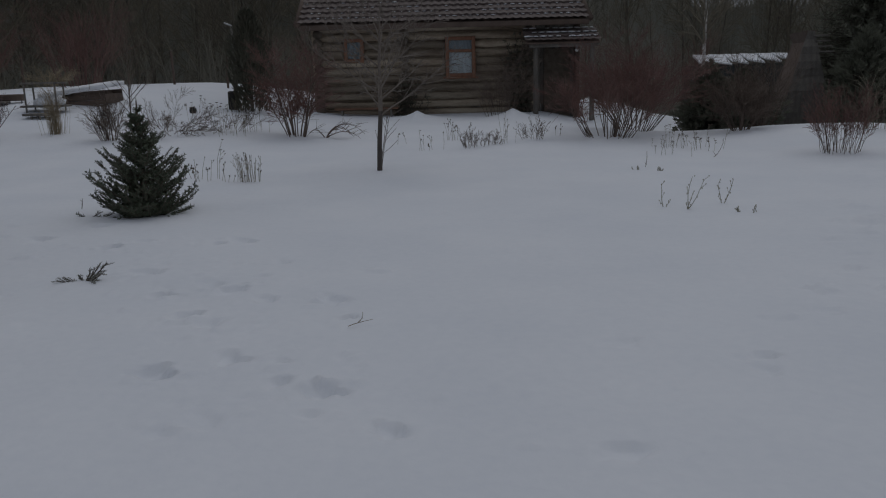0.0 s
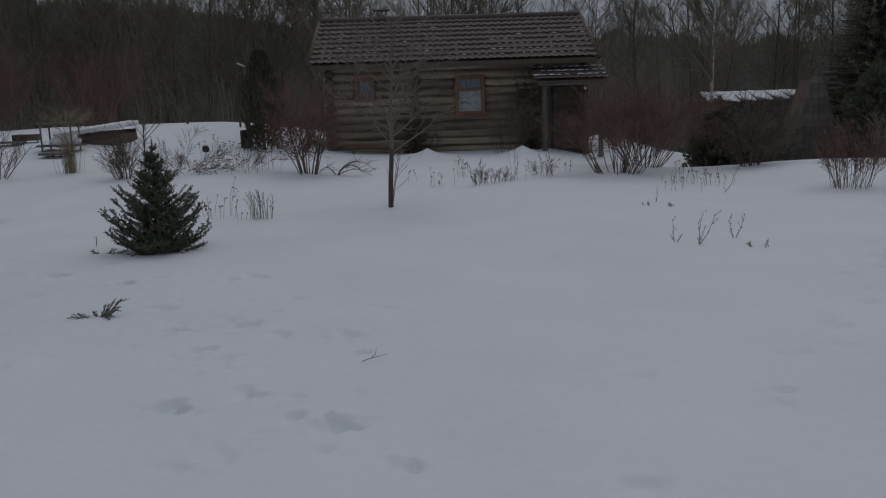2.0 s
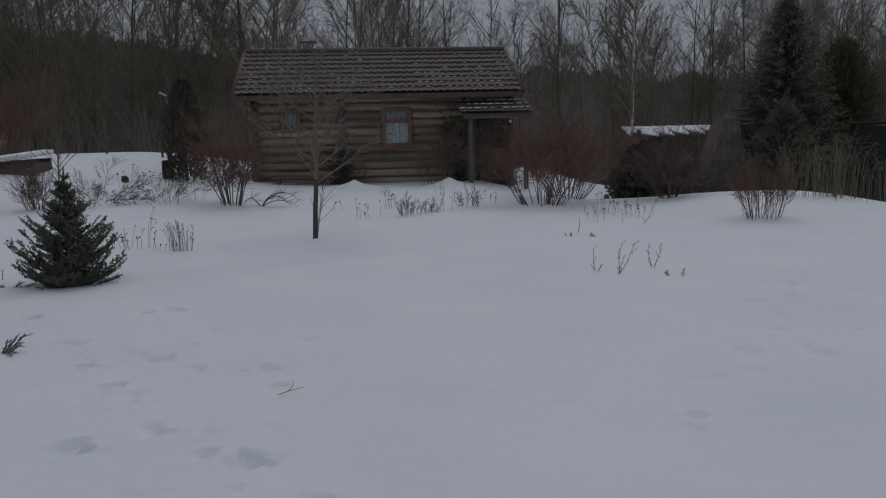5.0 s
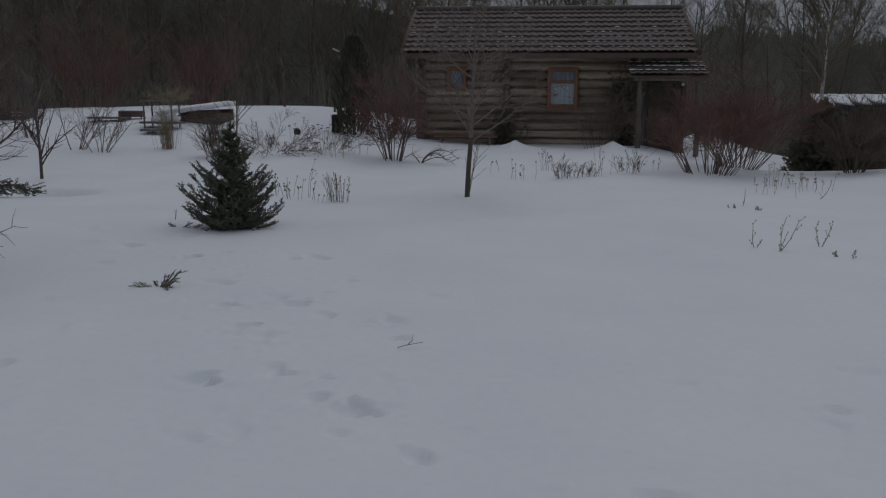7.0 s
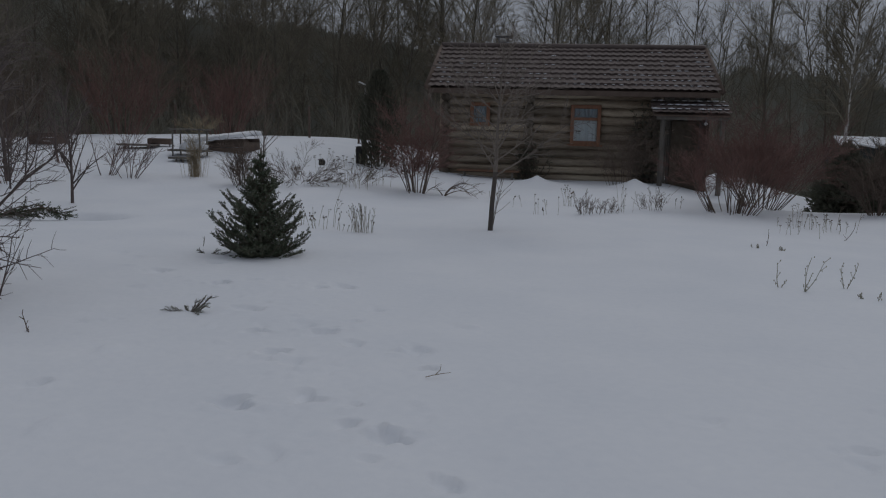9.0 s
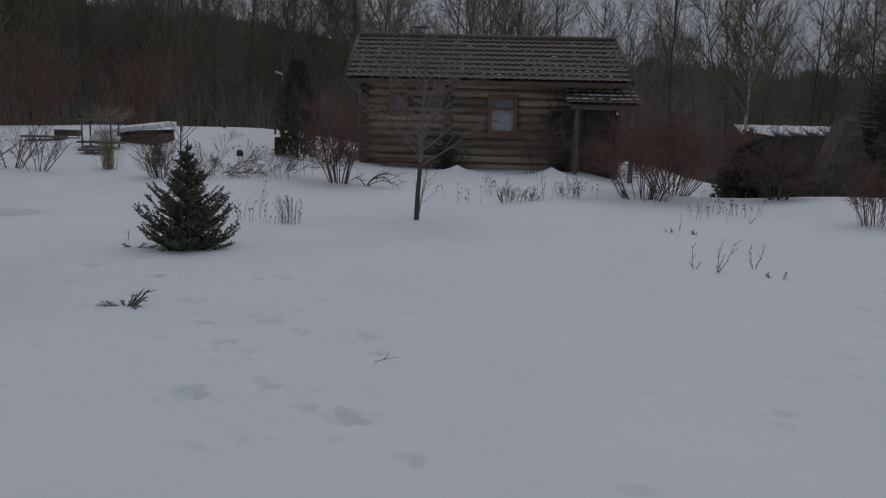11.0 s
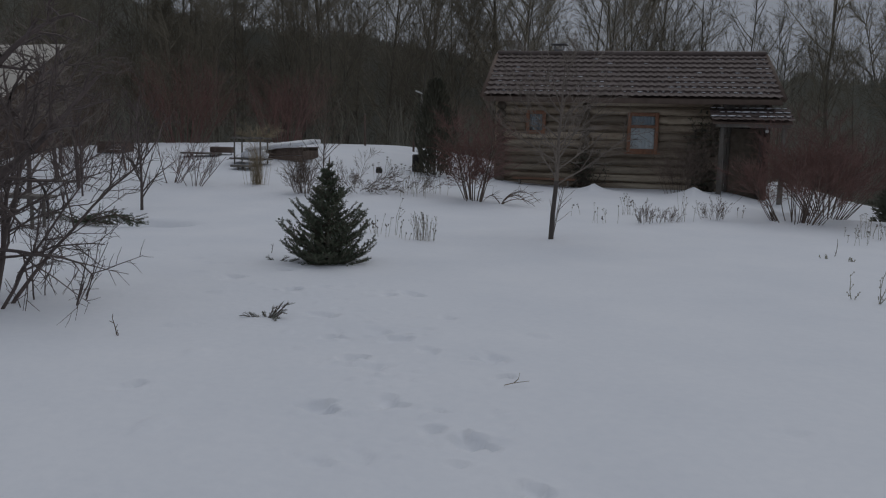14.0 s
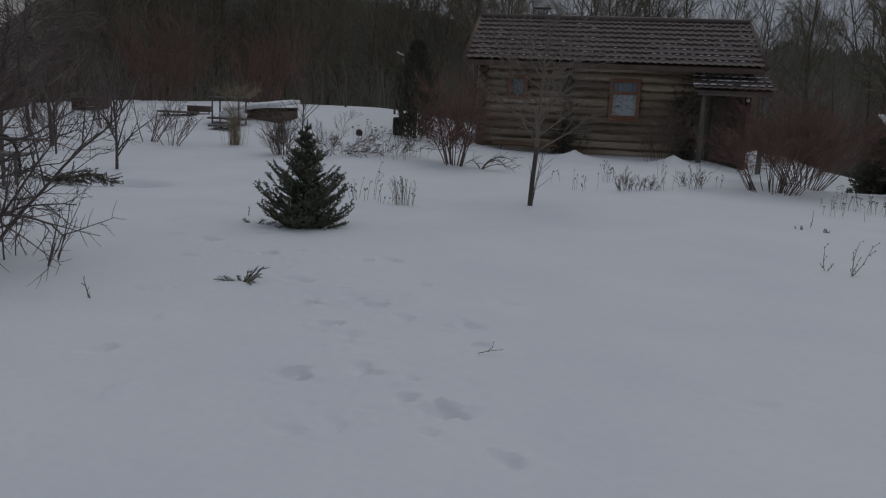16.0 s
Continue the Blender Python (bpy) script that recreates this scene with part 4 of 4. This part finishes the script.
twiglet("budded shrub tips poking through the snow", spot(2.29, 7.68), ((-0.6, 0.23), (1.0, 0.1)), 151)
twiglet("budded shrub tips poking through the snow", spot(2.46, 7.55), ((-0.3, 0.32), (0.3, 0.17), (1.15, 0.32)), 152)
twiglet("budded shrub tips poking through the snow", spot(2.83, 7.86), ((-0.4, 0.22), (0.4, 0.26)), 153)
twiglet("budded shrub tips poking through the snow", spot(2.85, 7.41), ((0.0, 0.07), (0.4, 0.06), (-0.4, 0.05)), 154)
twiglet("budded shrub tips poking through the snow", spot(2.95, 7.36), ((0.9, 0.10),), 155)
for i, (x, y) in enumerate(((2.39, 10.3), (2.66, 10.2))):
    twiglet("low grey-green leafy tips in the snow", spot(x, y), ((-0.6, 0.06), (0.0, 0.07), (0.6, 0.06), (0.9, 0.05)), 156 + i)
twiglet("thin dry stalk leaning out of snow", spot(2.55, 10.6), ((0.3, 0.24),), 158, False, "dry_stalk")
fallen = thing("fallen_twig", "small forked twig lying on the snow", "twig", at=spot(0.205, 4.17) @ Matrix.Scale(1.15, 4))
b = Bag()
b.tube([Vector((-0.03, 0, 0.006)), Vector((0.0, 0.005, 0.016)), Vector((0.035, 0.02, 0.022)), Vector((0.075, 0.025, 0.03))], [0.002, 0.0019, 0.0015, 0.001], 5)
b.part("wood", STRAW, fallen)
b = Bag()
b.tube([Vector((0.01, 0.01, 0.018)), Vector((0.028, 0.02, 0.035)), Vector((0.03, 0.03, 0.06))], [0.002, 0.0018, 0.001], 5)
b.part("side_twig", STRAW, fallen)
twiglet("bent dry grass blade standing in snow", spot(-2.33, 4.35), ((-0.4, 0.14), (0.1, 0.05)), 160, False, "dry_stalk")
twiglet("thin dry stalk leaning out of snow", spot(-3.3, 7.9), ((0.4, 0.14),), 161, False, "dry_stalk")
twiglet("thin wavy twig lying on the snow", spot(3.55, 11.7), ((2.5, 0.35),), 162, False, "fallen_twig")


def grass_clump(label, at, count, height, spread, seed, mat, bend=0.25, name="dry_grass_clump"):
    t = thing(name, label, "grass", at=at, kind="stuff")
    rng = random.Random(seed)
    bag = Bag()
    for _ in range(count):
        a, k = rng.uniform(0, math.tau), abs(rng.gauss(0, 0.6))
        p = Vector((math.cos(a) * spread * k, math.sin(a) * spread * k, -0.05))
        h = height * rng.uniform(0.5, 1.1)
        d = Vector((math.cos(a) * 0.12 * k + rng.gauss(0, 0.05), math.sin(a) * 0.12 * k, 1)).normalized()
        pts = [p, p + d * h * 0.6]
        e = Vector((rng.gauss(0, bend), rng.gauss(0, bend), rng.uniform(-0.2, 1))).normalized()
        pts += [pts[1] + (d + e).normalized() * h * 0.25]
        pts += [pts[2] + e * h * 0.2]
        bag.tube(pts, [0.0026, 0.0024, 0.002, 0.001], 3)
    bag.part("blades", mat, t)
    return t


grass_clump("straw-coloured dry ornamental grass bound upright", spot(-7.28, 14.22), 150, 0.95, 0.16, 171, STRAW, 0.5)
grass_clump("tall golden dry grass behind a snow edge", spot(6.5, 14.0), 60, 1.0, 0.35, 172, DRYSTEM, 1.1)
grass_clump("tall golden dry grass behind a snow edge", spot(7.25, 13.9), 150, 1.2, 0.5, 173, DRYSTEM, 1.1)
grass_clump("tall golden dry grass behind a snow edge", spot(8.2, 14.1), 45, 0.95, 0.5, 174, DRYSTEM, 1.1)

# ---- garden woodwork on the far side of the lawn ----
bed = thing("cold_frame", "long brown board cold frame under a snow blanket", "garden frame", at=pose(-8.5, 17.5, terrain(-8.3, 17.3) - 0.05, 0, -3, 4) @ Matrix.Scale(0.62, 4))
for x0, x1, z0, z1 in ((-1.1, -0.2, 0.0, 0.16), (-1.1, -0.2, 0.17, 0.34), (-0.2, 1.1, 0.0, 0.16), (-0.2, 1.1, 0.17, 0.36), (-1.1, 1.1, -0.22, -0.01), (0.0, 1.1, 0.37, 0.47)):
    part("board", box(x0, x1 - 0.01, -0.75, -0.71, z0, z1), DARKWOOD, bed)
for x in (-1.12, 1.1):
    part("side", box(x - 0.04, x, -0.75, 0.7, 0.0, 0.34), DARKWOOD, bed)
part("back_board", box(-1.1, 1.1, 0.66, 0.7, 0.0, 0.48), DARKWOOD, bed)
bm = bmesh.new()
rng = random.Random(181)
grid = [[bm.verts.new((-1.2 + 2.4 * i / 24, -0.85 + 1.6 * j / 8, 0.30 + 0.16 * i / 24 + 0.10 * j / 8 + rng.uniform(0, 0.03) + 0.09 * math.sin(math.pi * min(max(j / 8, 0.15), 0.85)))) for i in range(25)] for j in range(9)]
for j in range(8):
    for i in range(24):
        bm.faces.new((grid[j][i], grid[j][i + 1], grid[j + 1][i + 1], grid[j + 1][i]))
edge = bmesh.ops.extrude_face_region(bm, geom=bm.faces[:])
bmesh.ops.translate(bm, verts=[v for v in edge["geom"] if isinstance(v, bmesh.types.BMVert)], vec=(0, 0, 0.15))
cap = part("snow_blanket", bm, SNOW_CAP, bed, "thick uneven white snow blanket")
for p in cap.data.polygons:
    p.use_smooth = True
table = thing("garden_table", "small rough table with thin plank top and twigs", "table", at=pose(-8.65, 16.3, terrain(-8.65, 16.3), 0, 0, 3) @ Matrix.Diagonal((0.75, 0.75, 1.35, 1)))
for y in (-0.3, -0.1, 0.1):
    part("board", box(-0.55, 0.5, y, y + 0.18, 0.40, 0.43), GREYWOOD, table)
for x in (-0.45, 0.4):
    for y in (-0.25, 0.2):
        part("leg", box(x - 0.02, x + 0.02, y - 0.02, y + 0.02, -0.2, 0.40), GREYWOOD, table)
part("shelf", box(-0.6, 0.6, -0.3, 0.2, 0.06, 0.09), GREYWOOD, table)
b = Bag()
b.lump(Vector((0.12, -0.05, 0.13)), 0.46, 0.24, 0.10, 12, 4, 0.1, random.Random(3))
b.part("snow_cap", SNOW_CAP, table)
tw = shrub("tangle of pale trimmed twigs on the table", pose(-8.6, 16.45, terrain(-8.6, 16.4) + 0.57), 30, 0.5, 1.8, 182, STRAW, 0.007, 6, 3, name="twig_heap", arch=0.12)
for x, y, turn, l in ((-10.35, 16.8, 12, 0.9), (-8.45, 15.6, 4, 0.5)):
    bench(spot(x, y, turn), l, 0.10, GREYWOOD, "grey plank bench half buried in snow")
trough = thing("grill_box", "dark rusty metal grill box on thin legs", "grill", at=pose(-10.02, 17.2, terrain(-10.02, 17.2), 0, 0, 10))
part("box", box(-0.28, 0.28, -0.1, 0.1, 0.06, 0.2, 0.02), DARKWOOD, trough)
for x in (-0.27, 0.27):
    for y in (-0.1, 0.1):
        part("leg", box(x - 0.012, x + 0.012, y - 0.012, y + 0.012, -0.1, 0.06, 0), METAL, trough)
crate = thing("wooden_crate", "low brown wooden crate half under snow", "crate", at=pose(-13.2, 17.3, terrain(-13.2, 17.3) - 0.04, 0, 0, 5) @ Matrix.Scale(0.85, 4))
for i in range(3):
    part("board", box(-0.4, 0.4, -0.3, -0.27, 0.02 + 0.1 * i, 0.11 + 0.1 * i), DARKWOOD, crate)
part("side", box(-0.42, -0.4, -0.3, 0.3, 0, 0.3), DARKWOOD, crate)
part("side", box(0.4, 0.42, -0.3, 0.3, 0, 0.3), DARKWOOD, crate)
part("lid", box(-0.43, 0.43, -0.32, 0.32, 0.31, 0.34), DARKWOOD, crate)
arch = thing("garden_arch", "black bent hose hoop beside a grey plank seat", "hoop", at=spot(-6.9, 8.3, 5))
b = Bag()
b.tube([Vector((0.22 * math.cos(a), 0, 0.30 + 0.36 * math.sin(a))) for a in [math.pi * k / 12 - 0.4 for k in range(14)]], [0.018] * 14, 7, True)
b.part("hoop", SOIL, arch)
bench(spot(-7.5, 8.6, 4), 1.0, 0.42, GREYWOOD, "grey plank seat standing in snow")
pole = thing("pole", "grey weathered pole with a white cap", "pole", at=spot(-5.72, 19.3))
b = Bag()
b.tube([Vector((0, 0, -0.2)), Vector((0.01, 0, 1.0)), Vector((0.04, 0, 1.78))], [0.05, 0.048, 0.05], 8, True)
b.part("shaft", GREYWOOD, pole)
b = Bag()
b.tube([Vector((-0.16, 0, 1.86)), Vector((0.03, 0, 1.78))], [0.02, 0.02], 5, True)
b.part("cap", WHITE, pole)
tub = thing("dark_tub", "black tub at the foot of the thuja", "tub", at=spot(-5.45, 18.3))
part("body", box(-0.08, 0.10, -0.12, 0.12, -0.1, 0.40, 0.03), SOIL, tub)
stone = thing("stone", "dark round stone lying in the snow", "stone", at=spot(-5.95, 17.2))
b = Bag()
b.lump(Vector((0, 0, 0.04)), 0.08, 0.07, 0.09, 9, 5, 0.15, random.Random(5))
b.part("body", SOIL, stone)


for x, turn in ((-13.7, 2), (-9.05, -1), (-7.45, 1)):
    post = thing("fence_post", "thin dark brown fence post behind the garden", "post", "posts of the back fence", at=pose(x, 23.5, terrain(x, 23.5), 0, turn, 10))
    part("shaft", box(-0.03, 0.03, -0.03, 0.03, -0.3, 0.95), DARKWOOD, post)
    part("top", box(-0.035, 0.035, -0.035, 0.035, 0.95, 0.98), GREYWOOD, post)


# ---- neighbouring buildings ----
hut = thing("plank_house", "dark plank house with a snow-covered roof", "house", at=pose(-14.8, 17.5, 0))
part("wall", box(-9.5, -0.5, -2.2, -0.05, -0.5, 1.75), DARKWOOD, hut)
for sy in (-1,):
    bm = box(-9.8, 0.0, 0, 4.05, -0.05, 0.0)
    roof = part("roof", bm, DARKWOOD, hut)
    m = Matrix.Translation((0, sy * 3.35, 1.13)) @ (Matrix.Identity(4) if sy < 0 else Matrix.Diagonal((1, -1, 1, 1))) @ Matrix.Rotation(math.atan2(2.33, 3.35), 4, "X")
    roof.data.transform(m)
    b, nx, ny = Bag(), 40, 30
    for j in range(ny + 1):
        for i in range(nx + 1):
            x, y = -9.8 + 9.86 * i / nx, 4.1 * j / ny
            edge = min(1.0, 5 * i / nx, 5 * (nx - i) / nx * 2.5, 8 * (ny - j) / ny)
            b.v.append(m @ Vector((x + (0.05 * noise.noise((0, y * 2.1, 4)) - 0.12 * (j / ny) ** 12 if i == nx else 0), y, 0.01 + 0.11 * math.sqrt(max(edge, 0)) + 0.025 * noise.noise((x * 1.1, y * 1.1, 2)))))
    b.f = [(j * (nx + 1) + i, j * (nx + 1) + i + 1, (j + 1) * (nx + 1) + i + 1, (j + 1) * (nx + 1) + i) for j in range(ny) for i in range(nx)]
    b.part("snow_cover", PALE_ROOF, roof, "thin greyish snow on the roof")
b = Bag()
b.v = [Vector((-0.5, -2.2, 1.75)), Vector((-0.5, -0.05, 1.75)), Vector((-0.5, -0.05, 3.25)), Vector((-9.5, -2.2, 1.75)), Vector((-9.5, -0.05, 1.75)), Vector((-9.5, -0.05, 3.25))]
b.f = [(0, 1, 2), (5, 4, 3), (0, 3, 4, 1), (1, 4, 5, 2), (2, 5, 3, 0)]
b.part("gable", DARKWOOD, hut, smooth_faces=False)

shed = thing("long_shed", "long dark shed with overlapping snowy roof sheets", "shed", at=pose(8.75, 30, -0.02))
for i in range(9):
    part("board", box(-1.6 + i * 0.36, -1.25 + i * 0.36, -0.02, 0.03, -1.8, 1.22), TARBOARD, shed)
part("side", box(-1.6, 1.62, 0.03, 2.4, -1.8, 1.18), TARBOARD, shed)
for i in range(6):  # each sheet's eave dips to one side and steps up to the next
    x0, x1, low = -1.62 + i * 0.55, -1.07 + i * 0.55, 1.20 + 0.022 * i
    bm = bmesh.new()
    top = [bm.verts.new(v) for v in ((x0, -0.30, low + 0.10), (x1, -0.30, low), (x1, 1.0, 1.56), (x0, 1.0, 1.58))]
    low_side = [bm.verts.new(v.co + Vector((0, 0.01, -0.05))) for v in top]
    bm.faces.new(top), bm.faces.new(low_side[::-1])
    for a in range(4):
        c = (a + 1) % 4
        bm.faces.new((top[a], low_side[a], low_side[c], top[c]))
    part("roof_sheet", bm, SNOW_CAP, shed, "roof sheet under thin snow")

frame_hut = thing("a_frame_hut", "steep grey board hut weathered silver", "hut", at=pose(7.27, 19.2, -0.5, 0, 0, -8) @ Matrix.Diagonal((1.3, 0.88, 0.88, 1)))
for i in range(15):
    z0, z1 = 2.68 * i / 15, 2.68 * (i + 1) / 15 + 0.02
    w0, w1 = 0.5 * (1 - z0 / 2.95), 0.5 * (1 - z1 / 2.95)
    bm = bmesh.new()
    vs = [bm.verts.new(v) for v in ((-w0, -0.02, z0), (w0 + 0.02, -0.02, z0), (w1 + 0.02, 0.0, z1), (-w1, 0.0, z1), (-w0, 0.02, z0), (w0 + 0.02, 0.02, z0), (w1 + 0.02, 0.04, z1), (-w1, 0.04, z1))]
    for q in ((0, 1, 2, 3), (7, 6, 5, 4), (0, 4, 5, 1), (1, 5, 6, 2), (2, 6, 7, 3), (3, 7, 4, 0)):
        bm.faces.new([vs[k] for k in q])
    part("board", bm, GREYWOOD, frame_hut)
for sx in (-1, 1):
    bm = box(-0.03, 0.03, 0.0, 2.2, 0, 2.78, 0)
    bmesh.ops.rotate(bm, verts=bm.verts[:], cent=(0, 0, 0), matrix=Matrix.Rotation(sx * -0.225, 3, "Y"))
    bmesh.ops.translate(bm, verts=bm.verts[:], vec=(sx * 0.56, 0.03, 0))
    part("roof_side", bm, DARKWOOD, frame_hut)

for i in range(4):
    part("batten", box(0.05 + 0.03 * i, 0.27 + 0.03 * i, -0.10, 0.0, 2.56 - 0.13 * i, 2.60 - 0.13 * i), GREYWOOD, frame_hut, "pale weathered batten")

dark_shed = thing("board_shed", "almost black board shed behind the grass", "shed", at=pose(12.2, 17.2, 0))
for i in range(14):
    part("board", box(-1.9 + i * 0.3, -1.605 + i * 0.3, -0.02 + 0.008 * (i % 2), 0.03, -1.2, 1.36), TARBOARD, dark_shed)
part("back", box(-1.9, 2.3, 0.03, 2.5, -1.2, 1.3), TARBOARD, dark_shed)
part("roof", box(-1.95, 2.35, -0.06, 2.6, 1.36, 1.41), TARBOARD, dark_shed)


# ---- woods ----
WOOD = ((7, 9, 22, 0.22, 0.40, 42, 0.045, 0.02, 0.10, 0.38), (4, 4, 11, 0.2, 0.40, 40, 0.09, 0.07, 0.25, 0.42), (3, 2, 6, 0.15, 0.45, 36, 0.10, 0.04, 0.5), (3, 1, 0, 0, 0, 0, 0.12, 0.02, 1.3))
kinds = []
for i in range(6):
    h = (11.5, 13, 10.5, 12, 14, 9.5)[i]
    kinds.append(bare_tree("bare_tree", "tall leafless grey-brown tree at the wood's edge", h, 0.085 + 0.012 * (i % 3), 200 + i, WOOD, BARK, TREE_TWIG, group="trees of the wood", at=pose(-30 + 9 * i, 40, -1.6)))
rng = random.Random(300)
row = [(31, 22, 0.66), (35, 28, 0.8), (40, 32, 0.92), (46, 36, 1.1), (54, 40, 1.3)]
for y, n, s in row:
    for i in range(n):
        x = -1.25 * y + (1.95 * y) * (i + rng.uniform(-0.1, 1.1)) / n
        size = s * rng.uniform(0.75, 1.12) * (1.0 + 0.2 * smooth(0, -12, x) - 0.10 * smooth(-4, 2, x) - 0.10 * smooth(3, 10, x)) * (1 - 0.22 * math.exp(-((x / y - 0.075) / 0.075) ** 2))
        if y < 34 and (5 < x < 13):
            continue
        t = copy_thing(rng.choice(kinds), pose(x, y + rng.uniform(-2, 2), -2.0, rng.gauss(0, 2), rng.gauss(0, 2), rng.uniform(0, 360)) @ Matrix.Scale(size, 4))
for i in range(24):  # the wood comes nearer behind the dark shed
    x, y = 14.5 + 0.7 * i + rng.uniform(-0.3, 0.3), rng.uniform(29, 42)
    copy_thing(rng.choice(kinds), pose(x, y, -2.0, rng.gauss(0, 2), rng.gauss(0, 2), rng.uniform(0, 360)) @ Matrix.Scale(0.02 * y * rng.uniform(0.8, 1.05), 4))
birch = bare_tree("birch_tree", "slender white-barked birch, leafless", 7.6, 0.075, 310, ((9, 10, 30, 0.42, 0.30, 40, 0.02, 0.0, 0.2), (4, 4, 9, 0.2, 0.42, 36, 0.07, 0.05, 0.3), (3, 3, 4, 0.2, 0.42, 36, 0.10, 0.02, 0.5), (3, 2, 0, 0, 0, 0, 0.12, -0.02, 1.2)), BIRCH, TREE_TWIG, at=pose(6.6, 26.5, -1.2))


def thicket(label, x0, x1, y0, y1, count, height, seed, mat, base):
    t = thing("undergrowth", label, "undergrowth", kind="stuff")
    rng = random.Random(seed)
    bag = Bag()
    for _ in range(count):
        k = rng.random()
        y = y0 + (y1 - y0) * k
        x = x0 + (x1 - x0) * rng.random()
        z = max(terrain(x, y), base) - 0.2
        h = height * rng.uniform(0.45, 1.1) * (0.8 + 0.35 * noise.noise((x * 0.12, y * 0.1, 7)))
        d = Vector((rng.gauss(0, 0.16), rng.gauss(0, 0.16), 1)).normalized()
        p = Vector((x, y, z))
        q = p + d * h * 0.6
        r = q + (d + Vector((rng.gauss(0, 0.2), rng.gauss(0, 0.2), 0))).normalized() * h * 0.4
        w = rng.uniform(0.010, 0.028)
        bag.tube([p, q, r], [w, w * 0.7, w * 0.2], 3)
        for _ in range(3):
            e = p.lerp(q, rng.uniform(0.3, 1)) if rng.random() < 0.6 else q.lerp(r, rng.random())
            f = e + turned(d, rng, rng.uniform(0.4, 0.9)) * h * rng.uniform(0.15, 0.35)
            bag.tube([e, f], [w * 0.5, w * 0.2], 3)
            g = e.lerp(f, rng.uniform(0.3, 0.7))
            bag.tube([g, g + turned(d, rng, 0.8) * h * 0.14], [w * 0.3, w * 0.15], 3)
    bag.part("stems", mat, t)


# all but the last thicket carry the haze in their paler twig colour
thicket("dense leafless undergrowth along the wood, colour paled for haze", -44, 26, 27.5, 31, 1100, 3.0, 320, TWIG, -1.0)
thicket("dense leafless undergrowth along the wood, colour paled for haze", -60, 36, 33, 42, 1600, 5.2, 321, TWIG, -2.0)
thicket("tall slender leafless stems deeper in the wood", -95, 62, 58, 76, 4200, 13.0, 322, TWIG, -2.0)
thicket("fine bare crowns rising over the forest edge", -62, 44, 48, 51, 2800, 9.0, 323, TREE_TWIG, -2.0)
# far forest sheet; the haze before it is in its lifted colour
far = Bag()
rng = random.Random(330)
n = 5200
for i in range(n + 1):
    x = -100 + 170 * i / n
    h = 4.9 + 0.9 * smooth(12, 2, x) + 2.3 * smooth(-8, -22, x) + 3.3 * smooth(-22, -42, x) + 0.7 * noise.noise((x * 0.11, 0, 1)) + 0.8 * noise.noise((x * 0.6, 0, 2)) + rng.uniform(0, 0.5) - 0.6
    far.v += [Vector((x, 47, -4)), Vector((x, 47 + rng.uniform(-0.05, 0.05), h))]
    if i:
        far.f.append((2 * i - 2, 2 * i, 2 * i + 1, 2 * i - 1))
tagged(new("backdrop", far.mesh("backdrop", MASS)), "distant bare forest beyond the garden, colour paled for haze", "forest", kind="structure")
